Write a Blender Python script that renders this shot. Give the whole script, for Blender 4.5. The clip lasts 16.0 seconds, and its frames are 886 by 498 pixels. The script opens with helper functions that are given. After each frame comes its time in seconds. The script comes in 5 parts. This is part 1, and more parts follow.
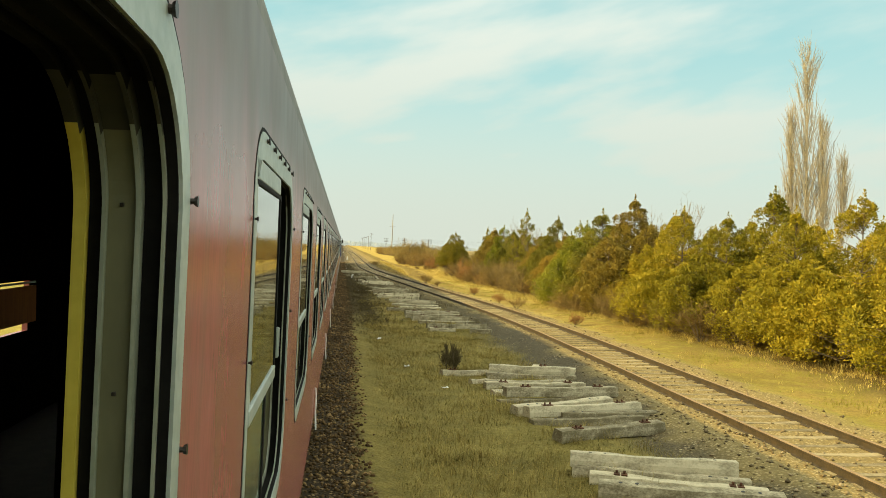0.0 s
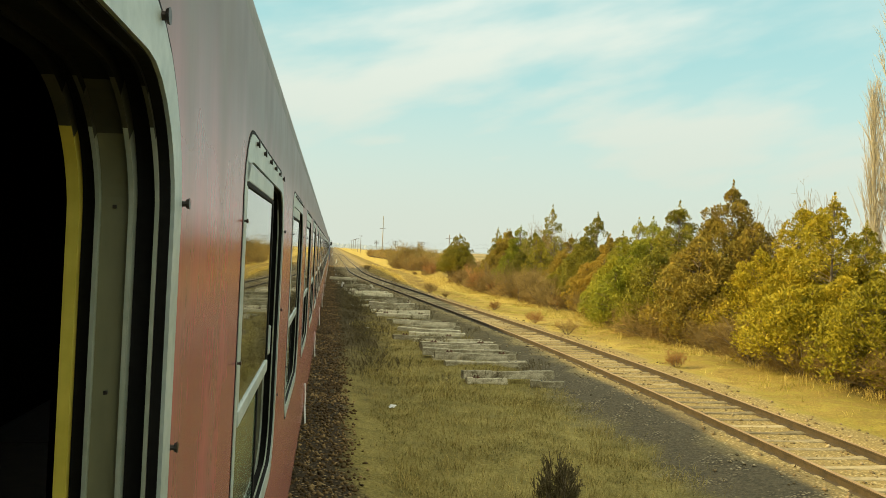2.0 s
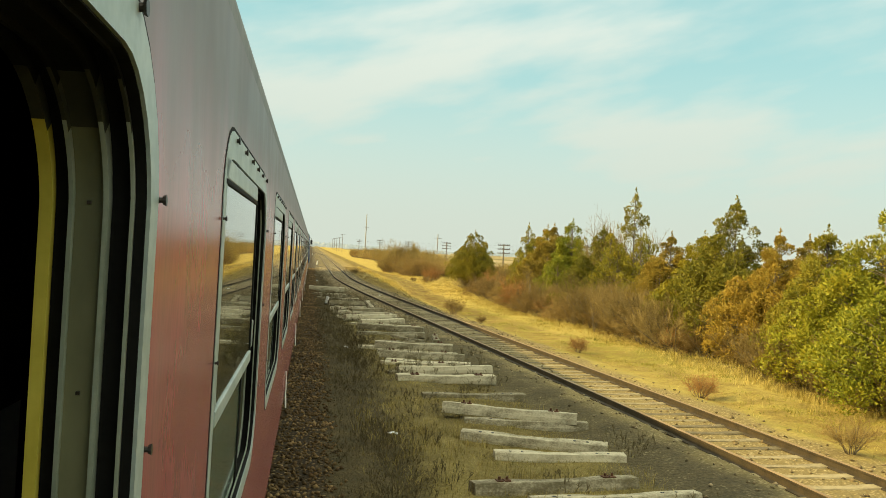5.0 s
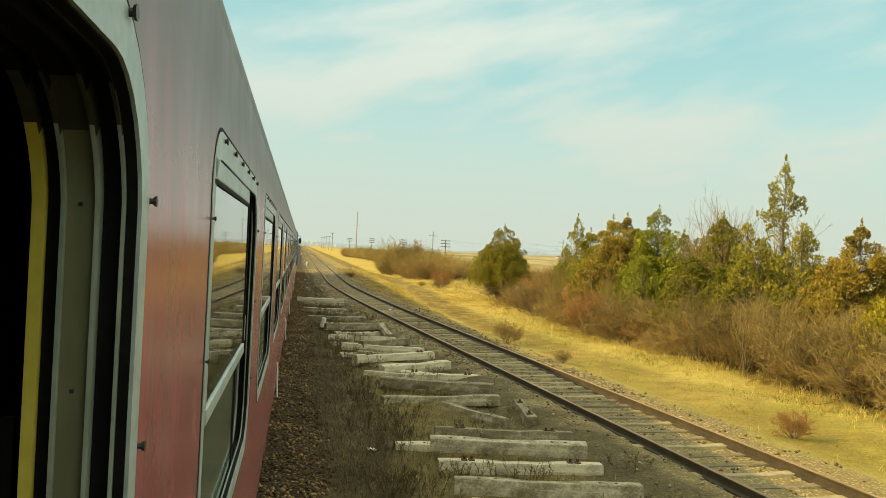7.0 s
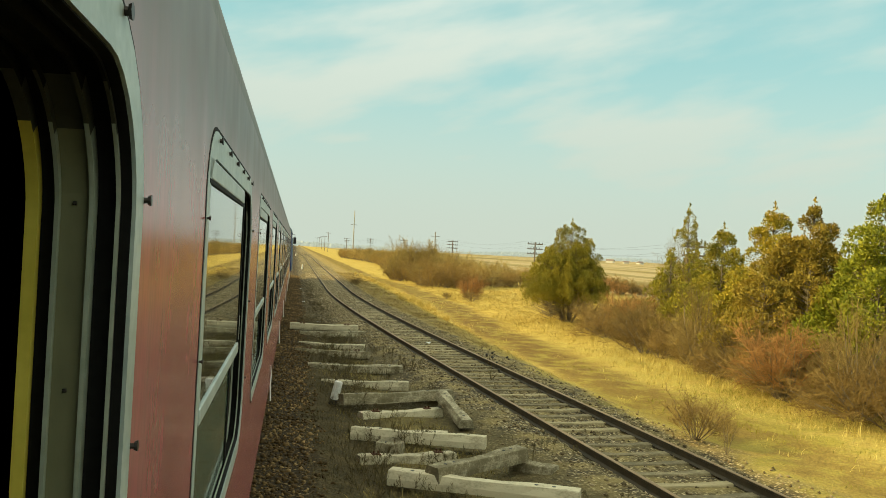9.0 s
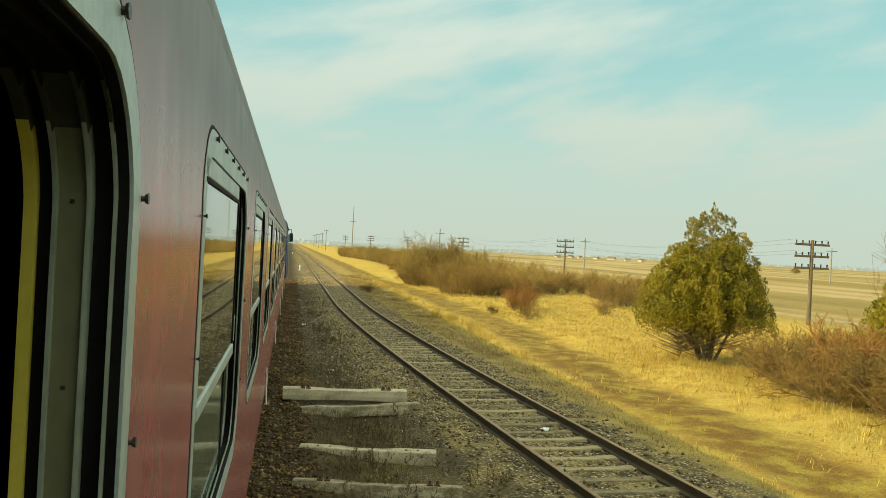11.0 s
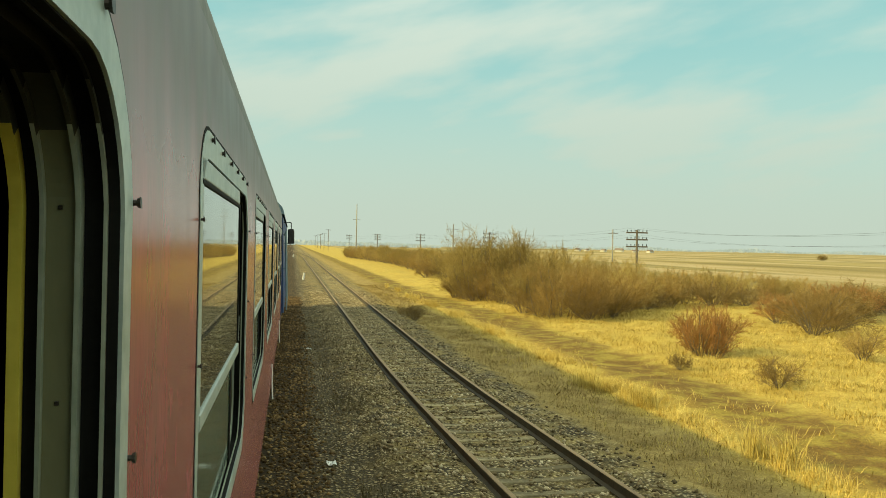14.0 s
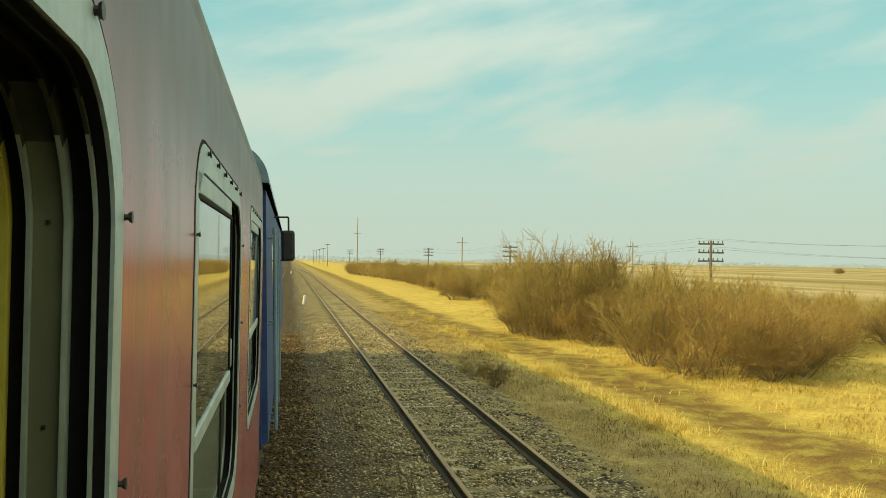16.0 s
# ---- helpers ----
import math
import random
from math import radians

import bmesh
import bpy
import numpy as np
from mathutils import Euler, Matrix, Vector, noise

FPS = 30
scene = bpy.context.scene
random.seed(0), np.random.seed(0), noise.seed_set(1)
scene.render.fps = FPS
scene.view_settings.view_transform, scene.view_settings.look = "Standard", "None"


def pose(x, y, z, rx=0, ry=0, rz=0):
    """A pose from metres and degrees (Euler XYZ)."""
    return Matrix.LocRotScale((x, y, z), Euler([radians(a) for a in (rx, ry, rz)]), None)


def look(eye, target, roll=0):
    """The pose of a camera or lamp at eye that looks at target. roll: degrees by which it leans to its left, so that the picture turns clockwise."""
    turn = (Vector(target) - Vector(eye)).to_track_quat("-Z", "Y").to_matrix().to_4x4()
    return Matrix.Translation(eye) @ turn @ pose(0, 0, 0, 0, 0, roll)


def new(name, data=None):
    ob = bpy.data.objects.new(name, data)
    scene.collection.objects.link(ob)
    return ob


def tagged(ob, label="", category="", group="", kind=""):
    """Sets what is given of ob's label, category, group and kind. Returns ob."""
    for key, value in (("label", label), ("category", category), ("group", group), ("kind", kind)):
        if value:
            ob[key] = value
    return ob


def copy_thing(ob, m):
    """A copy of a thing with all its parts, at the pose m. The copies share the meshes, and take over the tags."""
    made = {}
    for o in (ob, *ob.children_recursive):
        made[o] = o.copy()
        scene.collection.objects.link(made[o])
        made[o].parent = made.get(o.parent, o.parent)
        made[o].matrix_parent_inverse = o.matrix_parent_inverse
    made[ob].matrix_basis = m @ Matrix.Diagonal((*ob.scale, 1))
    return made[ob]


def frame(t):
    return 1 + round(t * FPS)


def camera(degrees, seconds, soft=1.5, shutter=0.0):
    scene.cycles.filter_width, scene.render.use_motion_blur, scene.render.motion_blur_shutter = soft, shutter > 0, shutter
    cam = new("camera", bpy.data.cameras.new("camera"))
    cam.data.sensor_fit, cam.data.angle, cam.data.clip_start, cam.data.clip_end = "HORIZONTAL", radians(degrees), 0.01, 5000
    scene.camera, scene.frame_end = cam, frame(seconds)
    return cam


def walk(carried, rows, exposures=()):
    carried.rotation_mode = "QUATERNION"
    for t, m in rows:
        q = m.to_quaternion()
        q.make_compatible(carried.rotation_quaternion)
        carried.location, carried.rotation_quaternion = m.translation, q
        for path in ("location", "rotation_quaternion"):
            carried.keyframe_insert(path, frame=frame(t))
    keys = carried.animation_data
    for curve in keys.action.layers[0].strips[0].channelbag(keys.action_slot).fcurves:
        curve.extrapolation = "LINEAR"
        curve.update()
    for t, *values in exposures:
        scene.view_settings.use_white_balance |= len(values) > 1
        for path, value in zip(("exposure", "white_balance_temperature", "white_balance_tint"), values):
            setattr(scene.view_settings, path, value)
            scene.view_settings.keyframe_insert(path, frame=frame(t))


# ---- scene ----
cam = camera(56.0, 16.0, soft=0.5)
walk(cam, [
    (0.0, pose(0, 0.00, 2.95, 89.88, -2.45, -6.88)),
    (0.5, pose(0, 2.71, 2.95, 89.92, -2.09, -7.11)),
    (1.0, pose(0, 5.44, 2.95, 89.98, -2.61, -7.29)),
    (1.5, pose(0, 8.19, 2.95, 90.05, -2.57, -7.47)),
    (2.0, pose(0, 11.04, 2.95, 90.09, -2.67, -7.64)),
    (2.5, pose(0, 13.94, 2.95, 90.10, -2.66, -7.80)),
    (3.0, pose(0, 16.82, 2.95, 90.14, -2.75, -7.99)),
    (3.5, pose(0, 19.72, 2.95, 90.20, -2.72, -8.22)),
    (4.0, pose(0, 22.67, 2.95, 90.21, -2.97, -8.45)),
    (6.5, pose(0, 38.24, 2.95, 90.06, -2.89, -9.62)),
    (7.0, pose(0, 41.53, 2.95, 90.05, -2.71, -9.73)),
    (7.5, pose(0, 44.90, 2.95, 90.08, -2.62, -9.87)),
    (8.0, pose(0, 48.38, 2.95, 90.08, -2.85, -9.95)),
    (8.5, pose(0, 51.83, 2.95, 90.07, -2.97, -10.02)),
    (9.0, pose(0, 55.22, 2.95, 90.13, -3.01, -10.09)),
    (11.5, pose(0, 71.69, 2.95, 89.85, -2.95, -10.38)),
    (12.0, pose(0, 74.88, 2.95, 89.78, -3.40, -10.35)),
    (12.5, pose(0, 78.03, 2.95, 89.73, -3.03, -10.29)),
    (13.0, pose(0, 81.24, 2.95, 89.64, -2.61, -10.26)),
    (13.5, pose(0, 84.52, 2.95, 89.64, -1.77, -10.28)),
    (14.0, pose(0, 87.91, 2.95, 89.74, -1.18, -10.29)),
    (14.5, pose(0, 91.34, 2.95, 89.91, -1.17, -10.33)),
    (15.0, pose(0, 94.68, 2.95, 90.11, -1.59, -10.38)),
    (15.5, pose(0, 98.06, 2.95, 90.45, -1.38, -10.41)),
    (16.0, pose(0, 101.48, 2.95, 90.75, -0.93, -10.44)),
], exposures=[(0.0, 0.32, 7000, 12), (4.0, 0.29, 6950, 11), (8.0, 0.20, 6900, 8), (12.5, 0.09, 6850, 2), (16.0, 0.08, 6850, 0)])

# ---------------------------------------------------------------- light
SUN_EL = 29.3


class Net:
    """A small builder for node trees."""

    def __init__(self, tree):
        self.tree = tree
        tree.nodes.clear()

    def add(self, kind, ins=None, **props):
        n = self.tree.nodes.new(kind)
        for k, v in props.items():
            setattr(n, k, v)
        for k, v in (ins or {}).items():
            self.put(n.inputs[k], v)
        return n

    def put(self, sock, v):
        if isinstance(v, bpy.types.NodeSocket):
            self.tree.links.new(v, sock)
        else:
            if isinstance(v, tuple) and len(v) == 3 and sock.type == "RGBA":
                v = (*v, 1)
            sock.default_value = v

    def math(self, op, a, b=0.0, c=0.0):
        return self.add("ShaderNodeMath", {0: a, 1: b, 2: c}, operation=op).outputs[0]

    def noise(self, vec, scale, detail=4.0, rough=0.55):
        return self.add("ShaderNodeTexNoise", {"Vector": vec, "Scale": scale, "Detail": detail, "Roughness": rough}).outputs["Fac"]

    def step(self, v, a, b, lo=0.0, hi=1.0):
        return self.add("ShaderNodeMapRange", {"Value": v, "From Min": a, "From Max": b, "To Min": lo, "To Max": hi},
                        interpolation_type="SMOOTHSTEP").outputs[0]

    def mix(self, f, a, b, blend="MIX"):
        n = self.add("ShaderNodeMix", data_type="RGBA", blend_type=blend)
        for k, v in ((0, f), (6, a), (7, b)):
            self.put(n.inputs[k], v)
        return n.outputs[2]

    def ramp(self, f, *stops):
        n = self.add("ShaderNodeValToRGB", {"Fac": f})
        els = n.color_ramp.elements
        while len(els) < len(stops):
            els.new(0.5)
        for e, (p, c) in zip(els, stops):
            e.position, e.color = p, (*c, 1)
        return n.outputs["Color"]

    def scaled(self, vec, s):
        return self.add("ShaderNodeMapping", {"Vector": vec, "Scale": s}).outputs[0]


world = bpy.data.worlds.new("world")
scene.world = world
world.use_nodes = True
w = Net(world.node_tree)
sky = w.add("ShaderNodeTexSky", sky_type="NISHITA", sun_disc=False, sun_elevation=radians(SUN_EL), sun_rotation=radians(270),
            altitude=50, air_density=1.0, dust_density=1.6, ozone_density=1.6)
dirn = w.add("ShaderNodeTexCoord").outputs["Generated"]
dz = w.add("ShaderNodeSeparateXYZ", {0: dirn}).outputs[2]
tilted = w.add("ShaderNodeMapping", {"Vector": dirn, "Rotation": (0.0, radians(13), 0.0)}).outputs[0]
streak = w.scaled(tilted, (1.0, 1.0, 3.6))
cl = w.math("ADD", w.math("MULTIPLY", w.noise(streak, 2.6, 3, 0.5), 0.70), w.math("MULTIPLY", w.noise(streak, 6.5, 4, 0.55), 0.30))
cover = w.step(cl, 0.37, 0.60)
haze = w.step(dz, 0.0, 0.26, 1.0, 0.0)
veil = w.math("MAXIMUM", w.math("MULTIPLY", cover, 0.88), w.math("MULTIPLY", haze, 0.95))
veil = w.math("MAXIMUM", veil, w.step(dz, 0.34, 0.60, 0.0, 0.5))
high = w.step(dz, 0.30, 0.62, 1.0, 1.8)
cloud = w.ramp(w.step(dz, -0.02, 0.50), (0.0, (0.535, 0.61, 0.55)), (0.45, (0.645, 0.72, 0.665)), (0.72, (0.68, 0.77, 0.73)), (1.0, (0.83, 0.76, 0.56)))
cloud = w.mix(1.0, cloud, (10.0, 10.0, 10.0), "MULTIPLY")
blue = w.mix(0.75, w.mix(1.0, sky.outputs[0], (1.5, 1.6, 1.1), "MULTIPLY"), (3.3, 6.4, 6.8))
both = w.mix(veil, blue, cloud)
both = w.add("ShaderNodeVectorMath", {0: both, "Scale": high}, operation="SCALE").outputs[0]
bg = w.add("ShaderNodeBackground", {"Color": both, "Strength": 0.10})
w.tree.links.new(bg.outputs[0], w.add("ShaderNodeOutputWorld").inputs[0])

sun = new("sun", bpy.data.lights.new("sun", "SUN"))
sun.data.energy, sun.data.angle, sun.data.color = 5.0, radians(0.6), (1.0, 0.78, 0.33)
sun.matrix_world = look((-60, 50, 60 * math.tan(radians(SUN_EL))), (0, 50, 0))


# ---------------------------------------------------------------- materials
def material(name, build):
    m = bpy.data.materials.new(name)
    m.use_nodes = True
    n = Net(m.node_tree)
    bsdf = n.add("ShaderNodeBsdfPrincipled")
    n.tree.links.new(bsdf.outputs[0], n.add("ShaderNodeOutputMaterial").inputs[0])
    build(n, bsdf.inputs)
    return m


def place(n):
    return n.add("ShaderNodeNewGeometry").outputs["Position"]


def bump(n, ins, height, strength, dist):
    n.put(ins["Normal"], n.add("ShaderNodeBump", {"Height": height, "Strength": strength, "Distance": dist}).outputs[0])


def plain(name, a, b, rough=0.6, metal=0.0, scale=9.0, stretch=(1, 1, 1), relief=0.15, per=0.0, spec=0.5):
    """A surface whose colour wanders between a and b at two scales."""
    def build(n, ins):
        p = n.scaled(n.add("ShaderNodeTexCoord").outputs["Object"], stretch)
        f = n.math("ADD", n.math("MULTIPLY", n.noise(p, scale), 0.6), n.math("MULTIPLY", n.noise(p, scale * 7), 0.4))
        if per:
            f = n.math("ADD", f, n.math("MULTIPLY", n.math("SUBTRACT", n.add("ShaderNodeObjectInfo").outputs["Random"], 0.5), per))
        n.put(ins["Base Color"], n.mix(n.step(f, 0.3, 0.7), a, b))
        n.put(ins["Roughness"], n.math("ADD", rough - 0.08, n.math("MULTIPLY", f, 0.16)))
        ins["Metallic"].default_value = metal
        ins["Specular IOR Level"].default_value = spec
        if relief:
            bump(n, ins, f, relief, 0.01)
    return material(name, build)


def leafy(name, stops, rough=0.6, spread=0.6, shine=0.35, patch_scale=0.9):
    """Leaves, blades, twigs or stones: colour by piece and by plant."""
    def build(n, ins):
        isl = n.add("ShaderNodeNewGeometry").outputs["Random Per Island"]
        ob = n.add("ShaderNodeObjectInfo").outputs["Random"]
        patch = n.noise(place(n), patch_scale, 3)
        f = n.math("ADD", n.math("MULTIPLY", isl, spread * 0.6), n.math("MULTIPLY", ob, (1 - spread) * 0.9))
        f = n.math("ADD", f, n.math("MULTIPLY", n.math("SUBTRACT", patch, 0.5), 0.9))
        n.put(ins["Base Color"], n.ramp(n.math("ADD", f, 0.12), *stops))
        ins["Roughness"].default_value = rough
        ins["Specular IOR Level"].default_value = shine
    return material(name, build)


XC_A, XC_B, XC_Y0, XC_Y1 = 7.75, 3.0, 24.0, 112.0


def xc(y):
    """The middle of the second track, which swings towards the train's."""
    u = np.clip((y - XC_Y0) / (XC_Y1 - XC_Y0), 0, 1)
    x = XC_A + (XC_B - XC_A) * u * u * (3 - 2 * u)
    v = np.clip((y - 250) / 150, 0, 1)
    return x - 3.9 * v * v * (3 - 2 * v)


def smooth(v, a, b):
    u = np.clip((v - a) / (b - a), 0, 1)
    return u * u * (3 - 2 * u)


def gz(x, y):
    """Height of the ground."""
    x, y = np.asarray(x, float), np.asarray(y, float)
    d = x - xc(y)
    rough = 0.03 * np.sin(1.7 * x + 0.6 * y) + 0.025 * np.sin(0.9 * y - 2.1 * x) + 0.02 * np.sin(2.6 * y + 1.1 * x)
    off = smooth(np.abs(d), 1.6, 3.0) * smooth(x, 1.0, 2.2)
    z = -0.13 + rough * off - 0.012 * (1 - smooth(np.abs(d), 1.3, 1.9))
    z = z + 0.095 * smooth(np.abs(d), 0.80, 0.98) * (1 - smooth(np.abs(d), 1.5, 2.2))
    z = z + 0.13 * smooth(x, 3.0, 8.0) * (1 - smooth(y, 28, 62)) - 0.07 * smooth(d, -4.2, -2.6) * (1 - smooth(d, -2.4, -1.6))
    z = z + 0.10 * smooth(x, 8.5, 12) * off - 0.35 * smooth(x, 22, 40) + 0.10 * (1 - smooth(x, 0.2, 1.3))
    return z


def ground_build(n, ins):
    p = place(n)
    s = n.add("ShaderNodeSeparateXYZ", {0: p})
    x, y = s.outputs[0], s.outputs[1]
    track = n.step(y, XC_Y0, XC_Y1, XC_A, XC_B)
    wob = n.math("MULTIPLY", n.math("SUBTRACT", n.noise(p, 0.55, 5), 0.5), 2.2)
    fine = n.noise(p, 14, 6, 0.7)
    mid = n.noise(p, 1.6, 5, 0.6)
    big = n.noise(p, 0.16, 4)
    d = n.math("ADD", n.math("SUBTRACT", x, track), wob)
    xw = n.math("ADD", x, n.math("MULTIPLY", wob, 0.45))
    stones = n.add("ShaderNodeTexVoronoi", {"Vector": p, "Scale": 19.0, "Randomness": 1.0})
    st = n.add("ShaderNodeSeparateColor", {0: stones.outputs["Color"]}).outputs[0]
    edge = stones.outputs["Distance"]
    # dry grass, with greener patches
    f = n.math("ADD", n.math("MULTIPLY", fine, 0.5), n.math("MULTIPLY", mid, 0.5))
    straw = n.ramp(f, (0.30, (0.184, 0.120, 0.030)), (0.50, (0.428, 0.305, 0.072)), (0.70, (0.643, 0.492, 0.144)))
    pale = n.ramp(f, (0.30, (0.184, 0.133, 0.036)), (0.50, (0.439, 0.335, 0.090)), (0.70, (0.694, 0.552, 0.171)))
    straw = n.mix(n.step(y, 66, 92), pale, straw)
    green = n.ramp(f, (0.32, (0.122, 0.106, 0.020)), (0.68, (0.367, 0.305, 0.065)))
    grass = n.mix(n.math("MULTIPLY", n.step(n.math("ADD", n.math("MULTIPLY", mid, 0.5), n.math("MULTIPLY", big, 0.5)), 0.43, 0.57), n.step(y, 66, 90, 1.0, 0.25)), straw, green)
    # Grey-brown verge: the train's shade darkened into the grass colour.
    shaded_grass = n.ramp(f, (0.3, (0.122, 0.087, 0.032)), (0.5, (0.255, 0.184, 0.070)), (0.7, (0.428, 0.320, 0.131)))
    grass = n.mix(n.math("MULTIPLY", n.math("MULTIPLY", n.step(y, 70, 90), n.step(xw, -4.0, -2.0)), n.step(xw, 6.2, 6.9, 0.9, 0.0)), grass, shaded_grass)
    # worn cart track
    pc = n.math("ADD", n.math("MAXIMUM", 7.9, n.math("ADD", track, 3.0)), n.math("SUBTRACT", n.step(y, 85, 105, 0.0, 0.8), n.step(y, 120, 145, 0.0, 1.2)))
    pd = n.math("ABSOLUTE", n.math("SUBTRACT", xw, pc))
    dirt = n.ramp(f, (0.3, (0.087, 0.053, 0.015)), (0.55, (0.184, 0.113, 0.031)), (0.75, (0.303, 0.200, 0.061)))
    dirt = n.mix(n.math("MULTIPLY", n.step(mid, 0.45, 0.60), 0.6), dirt, green)
    col = n.mix(n.math("MULTIPLY", n.step(pd, 0.5, 1.5, 1.0, 0.0), n.step(y, 55, 85, 0.5, 0.97)), grass, dirt)
    # leaf litter below the thicket
    lit = n.math("MULTIPLY", n.step(xw, 11.2, 12.6), n.step(xw, 20, 24, 1.0, 0.0))
    lit = n.math("MULTIPLY", lit, n.step(y, 82, 94, 1.0, 0.0))
    col = n.mix(n.math("MULTIPLY", lit, 0.85), col, n.ramp(f, (0.3, (0.051, 0.034, 0.013)), (0.7, (0.173, 0.118, 0.045))))
    # open fields in strips
    stripe = n.noise(n.scaled(p, (0.012, 0.0022, 1.0)), 1.0, 3)
    bands = n.noise(n.add("ShaderNodeCombineXYZ", {0: n.math("LOGARITHM", n.math("MAXIMUM", x, 5.0), 2.0), 1: n.math("MULTIPLY", y, 0.0025)}).outputs[0], 1.7, 2)
    field = n.ramp(n.math("ADD", n.math("MULTIPLY", bands, 0.75), n.math("ADD", n.math("MULTIPLY", stripe, 0.15), n.math("MULTIPLY", mid, 0.10))),
                   (0.38, (0.184, 0.143, 0.054)), (0.46, (0.265, 0.202, 0.081)), (0.52, (0.388, 0.300, 0.167)), (0.58, (0.204, 0.163, 0.063)), (0.64, (0.296, 0.231, 0.099)))
    col = n.mix(n.step(x, 25, 33), col, field)
    # weeds between the tracks, then grey gravel further on
    weeds = n.ramp(f, (0.30, (0.090, 0.066, 0.022)), (0.5, (0.223, 0.171, 0.054)), (0.72, (0.404, 0.319, 0.113)))
    gravel = n.ramp(st, (0.0, (0.112, 0.087, 0.047)), (0.5, (0.286, 0.222, 0.126)), (1.0, (0.571, 0.473, 0.297)))
    gravel = n.mix(n.step(edge, 0.25, 0.55), gravel, (0.051, 0.041, 0.027))
    soot = n.mix(n.step(mid, 0.42, 0.75), n.ramp(fine, (0.3, (0.049, 0.041, 0.027)), (0.7, (0.138, 0.113, 0.068))), gravel)
    turf = n.ramp(f, (0.32, (0.096, 0.083, 0.022)), (0.68, (0.300, 0.247, 0.072)))
    weeds = n.mix(n.step(y, 28, 44, 0.75, 0.0), weeds, turf)
    dead = n.ramp(f, (0.30, (0.036, 0.028, 0.013)), (0.5, (0.102, 0.079, 0.034)), (0.72, (0.224, 0.175, 0.077)))
    weeds = n.mix(n.math("MULTIPLY", n.step(y, 34, 50), n.step(y, 78, 92, 0.75, 0.0)), weeds, dead)
    soot = n.mix(n.math("MULTIPLY", n.step(y, 30, 46), n.step(y, 70, 88, 0.7, 0.0)), soot, dead)
    near = n.mix(n.step(d, -3.2, -2.2), weeds, soot)
    near = n.mix(n.math("MULTIPLY", n.step(y, 80, 96), n.step(mid, 0.30, 0.42)), near, gravel)
    col = n.mix(n.math("MULTIPLY", n.step(d, -1.1, -0.5, 1.0, 0.0), n.step(xw, -6.5, -4.5)), col, near)
    # ballast under the second track
    tan = n.mix(0.6, gravel, (0.367, 0.276, 0.108))
    bal = n.mix(n.math("MAXIMUM", n.step(mid, 0.35, 0.7), n.step(y, 48, 70, 0.9, 0.0)), gravel, tan)
    left = n.math("MULTIPLY", n.step(y, 13, 24), n.step(y, 55, 80, 0.8, 0.0))
    col = n.mix(n.math("MULTIPLY", n.step(n.math("SUBTRACT", d, left), -2.4, -1.6), n.step(d, 1.3, 2.0, 1.0, 0.0)), col, bal)
    # dark scrubby strip beside the train
    scrub = n.ramp(f, (0.30, (0.022, 0.018, 0.009)), (0.5, (0.061, 0.047, 0.023)), (0.72, (0.148, 0.113, 0.054)))
    strip = n.math("MULTIPLY", n.math("MULTIPLY", n.step(xw, 1.3, 2.1, 1.0, 0.0), n.step(xw, -6.5, -4.5)), n.step(n.math("ADD", y, n.math("MULTIPLY", wob, 5.0)), 26, 40))
    strip = n.math("MULTIPLY", strip, n.step(y, 82, 96, 1.0, 0.30))
    col = n.mix(n.math("MULTIPLY", strip, 0.9), col, scrub)
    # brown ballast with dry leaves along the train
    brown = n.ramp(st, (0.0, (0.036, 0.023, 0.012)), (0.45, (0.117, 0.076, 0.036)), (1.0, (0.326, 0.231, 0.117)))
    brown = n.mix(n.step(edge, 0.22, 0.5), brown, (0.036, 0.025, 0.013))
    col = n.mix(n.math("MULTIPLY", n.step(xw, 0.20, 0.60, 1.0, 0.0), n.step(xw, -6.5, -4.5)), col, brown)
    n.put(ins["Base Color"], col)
    ins["Roughness"].default_value = 0.95
    ins["Specular IOR Level"].default_value = 0.15
    h = n.math("ADD", n.math("MULTIPLY", fine, 0.6), n.math("MULTIPLY", edge, -0.5))
    bump(n, ins, h, 0.8, 0.05)


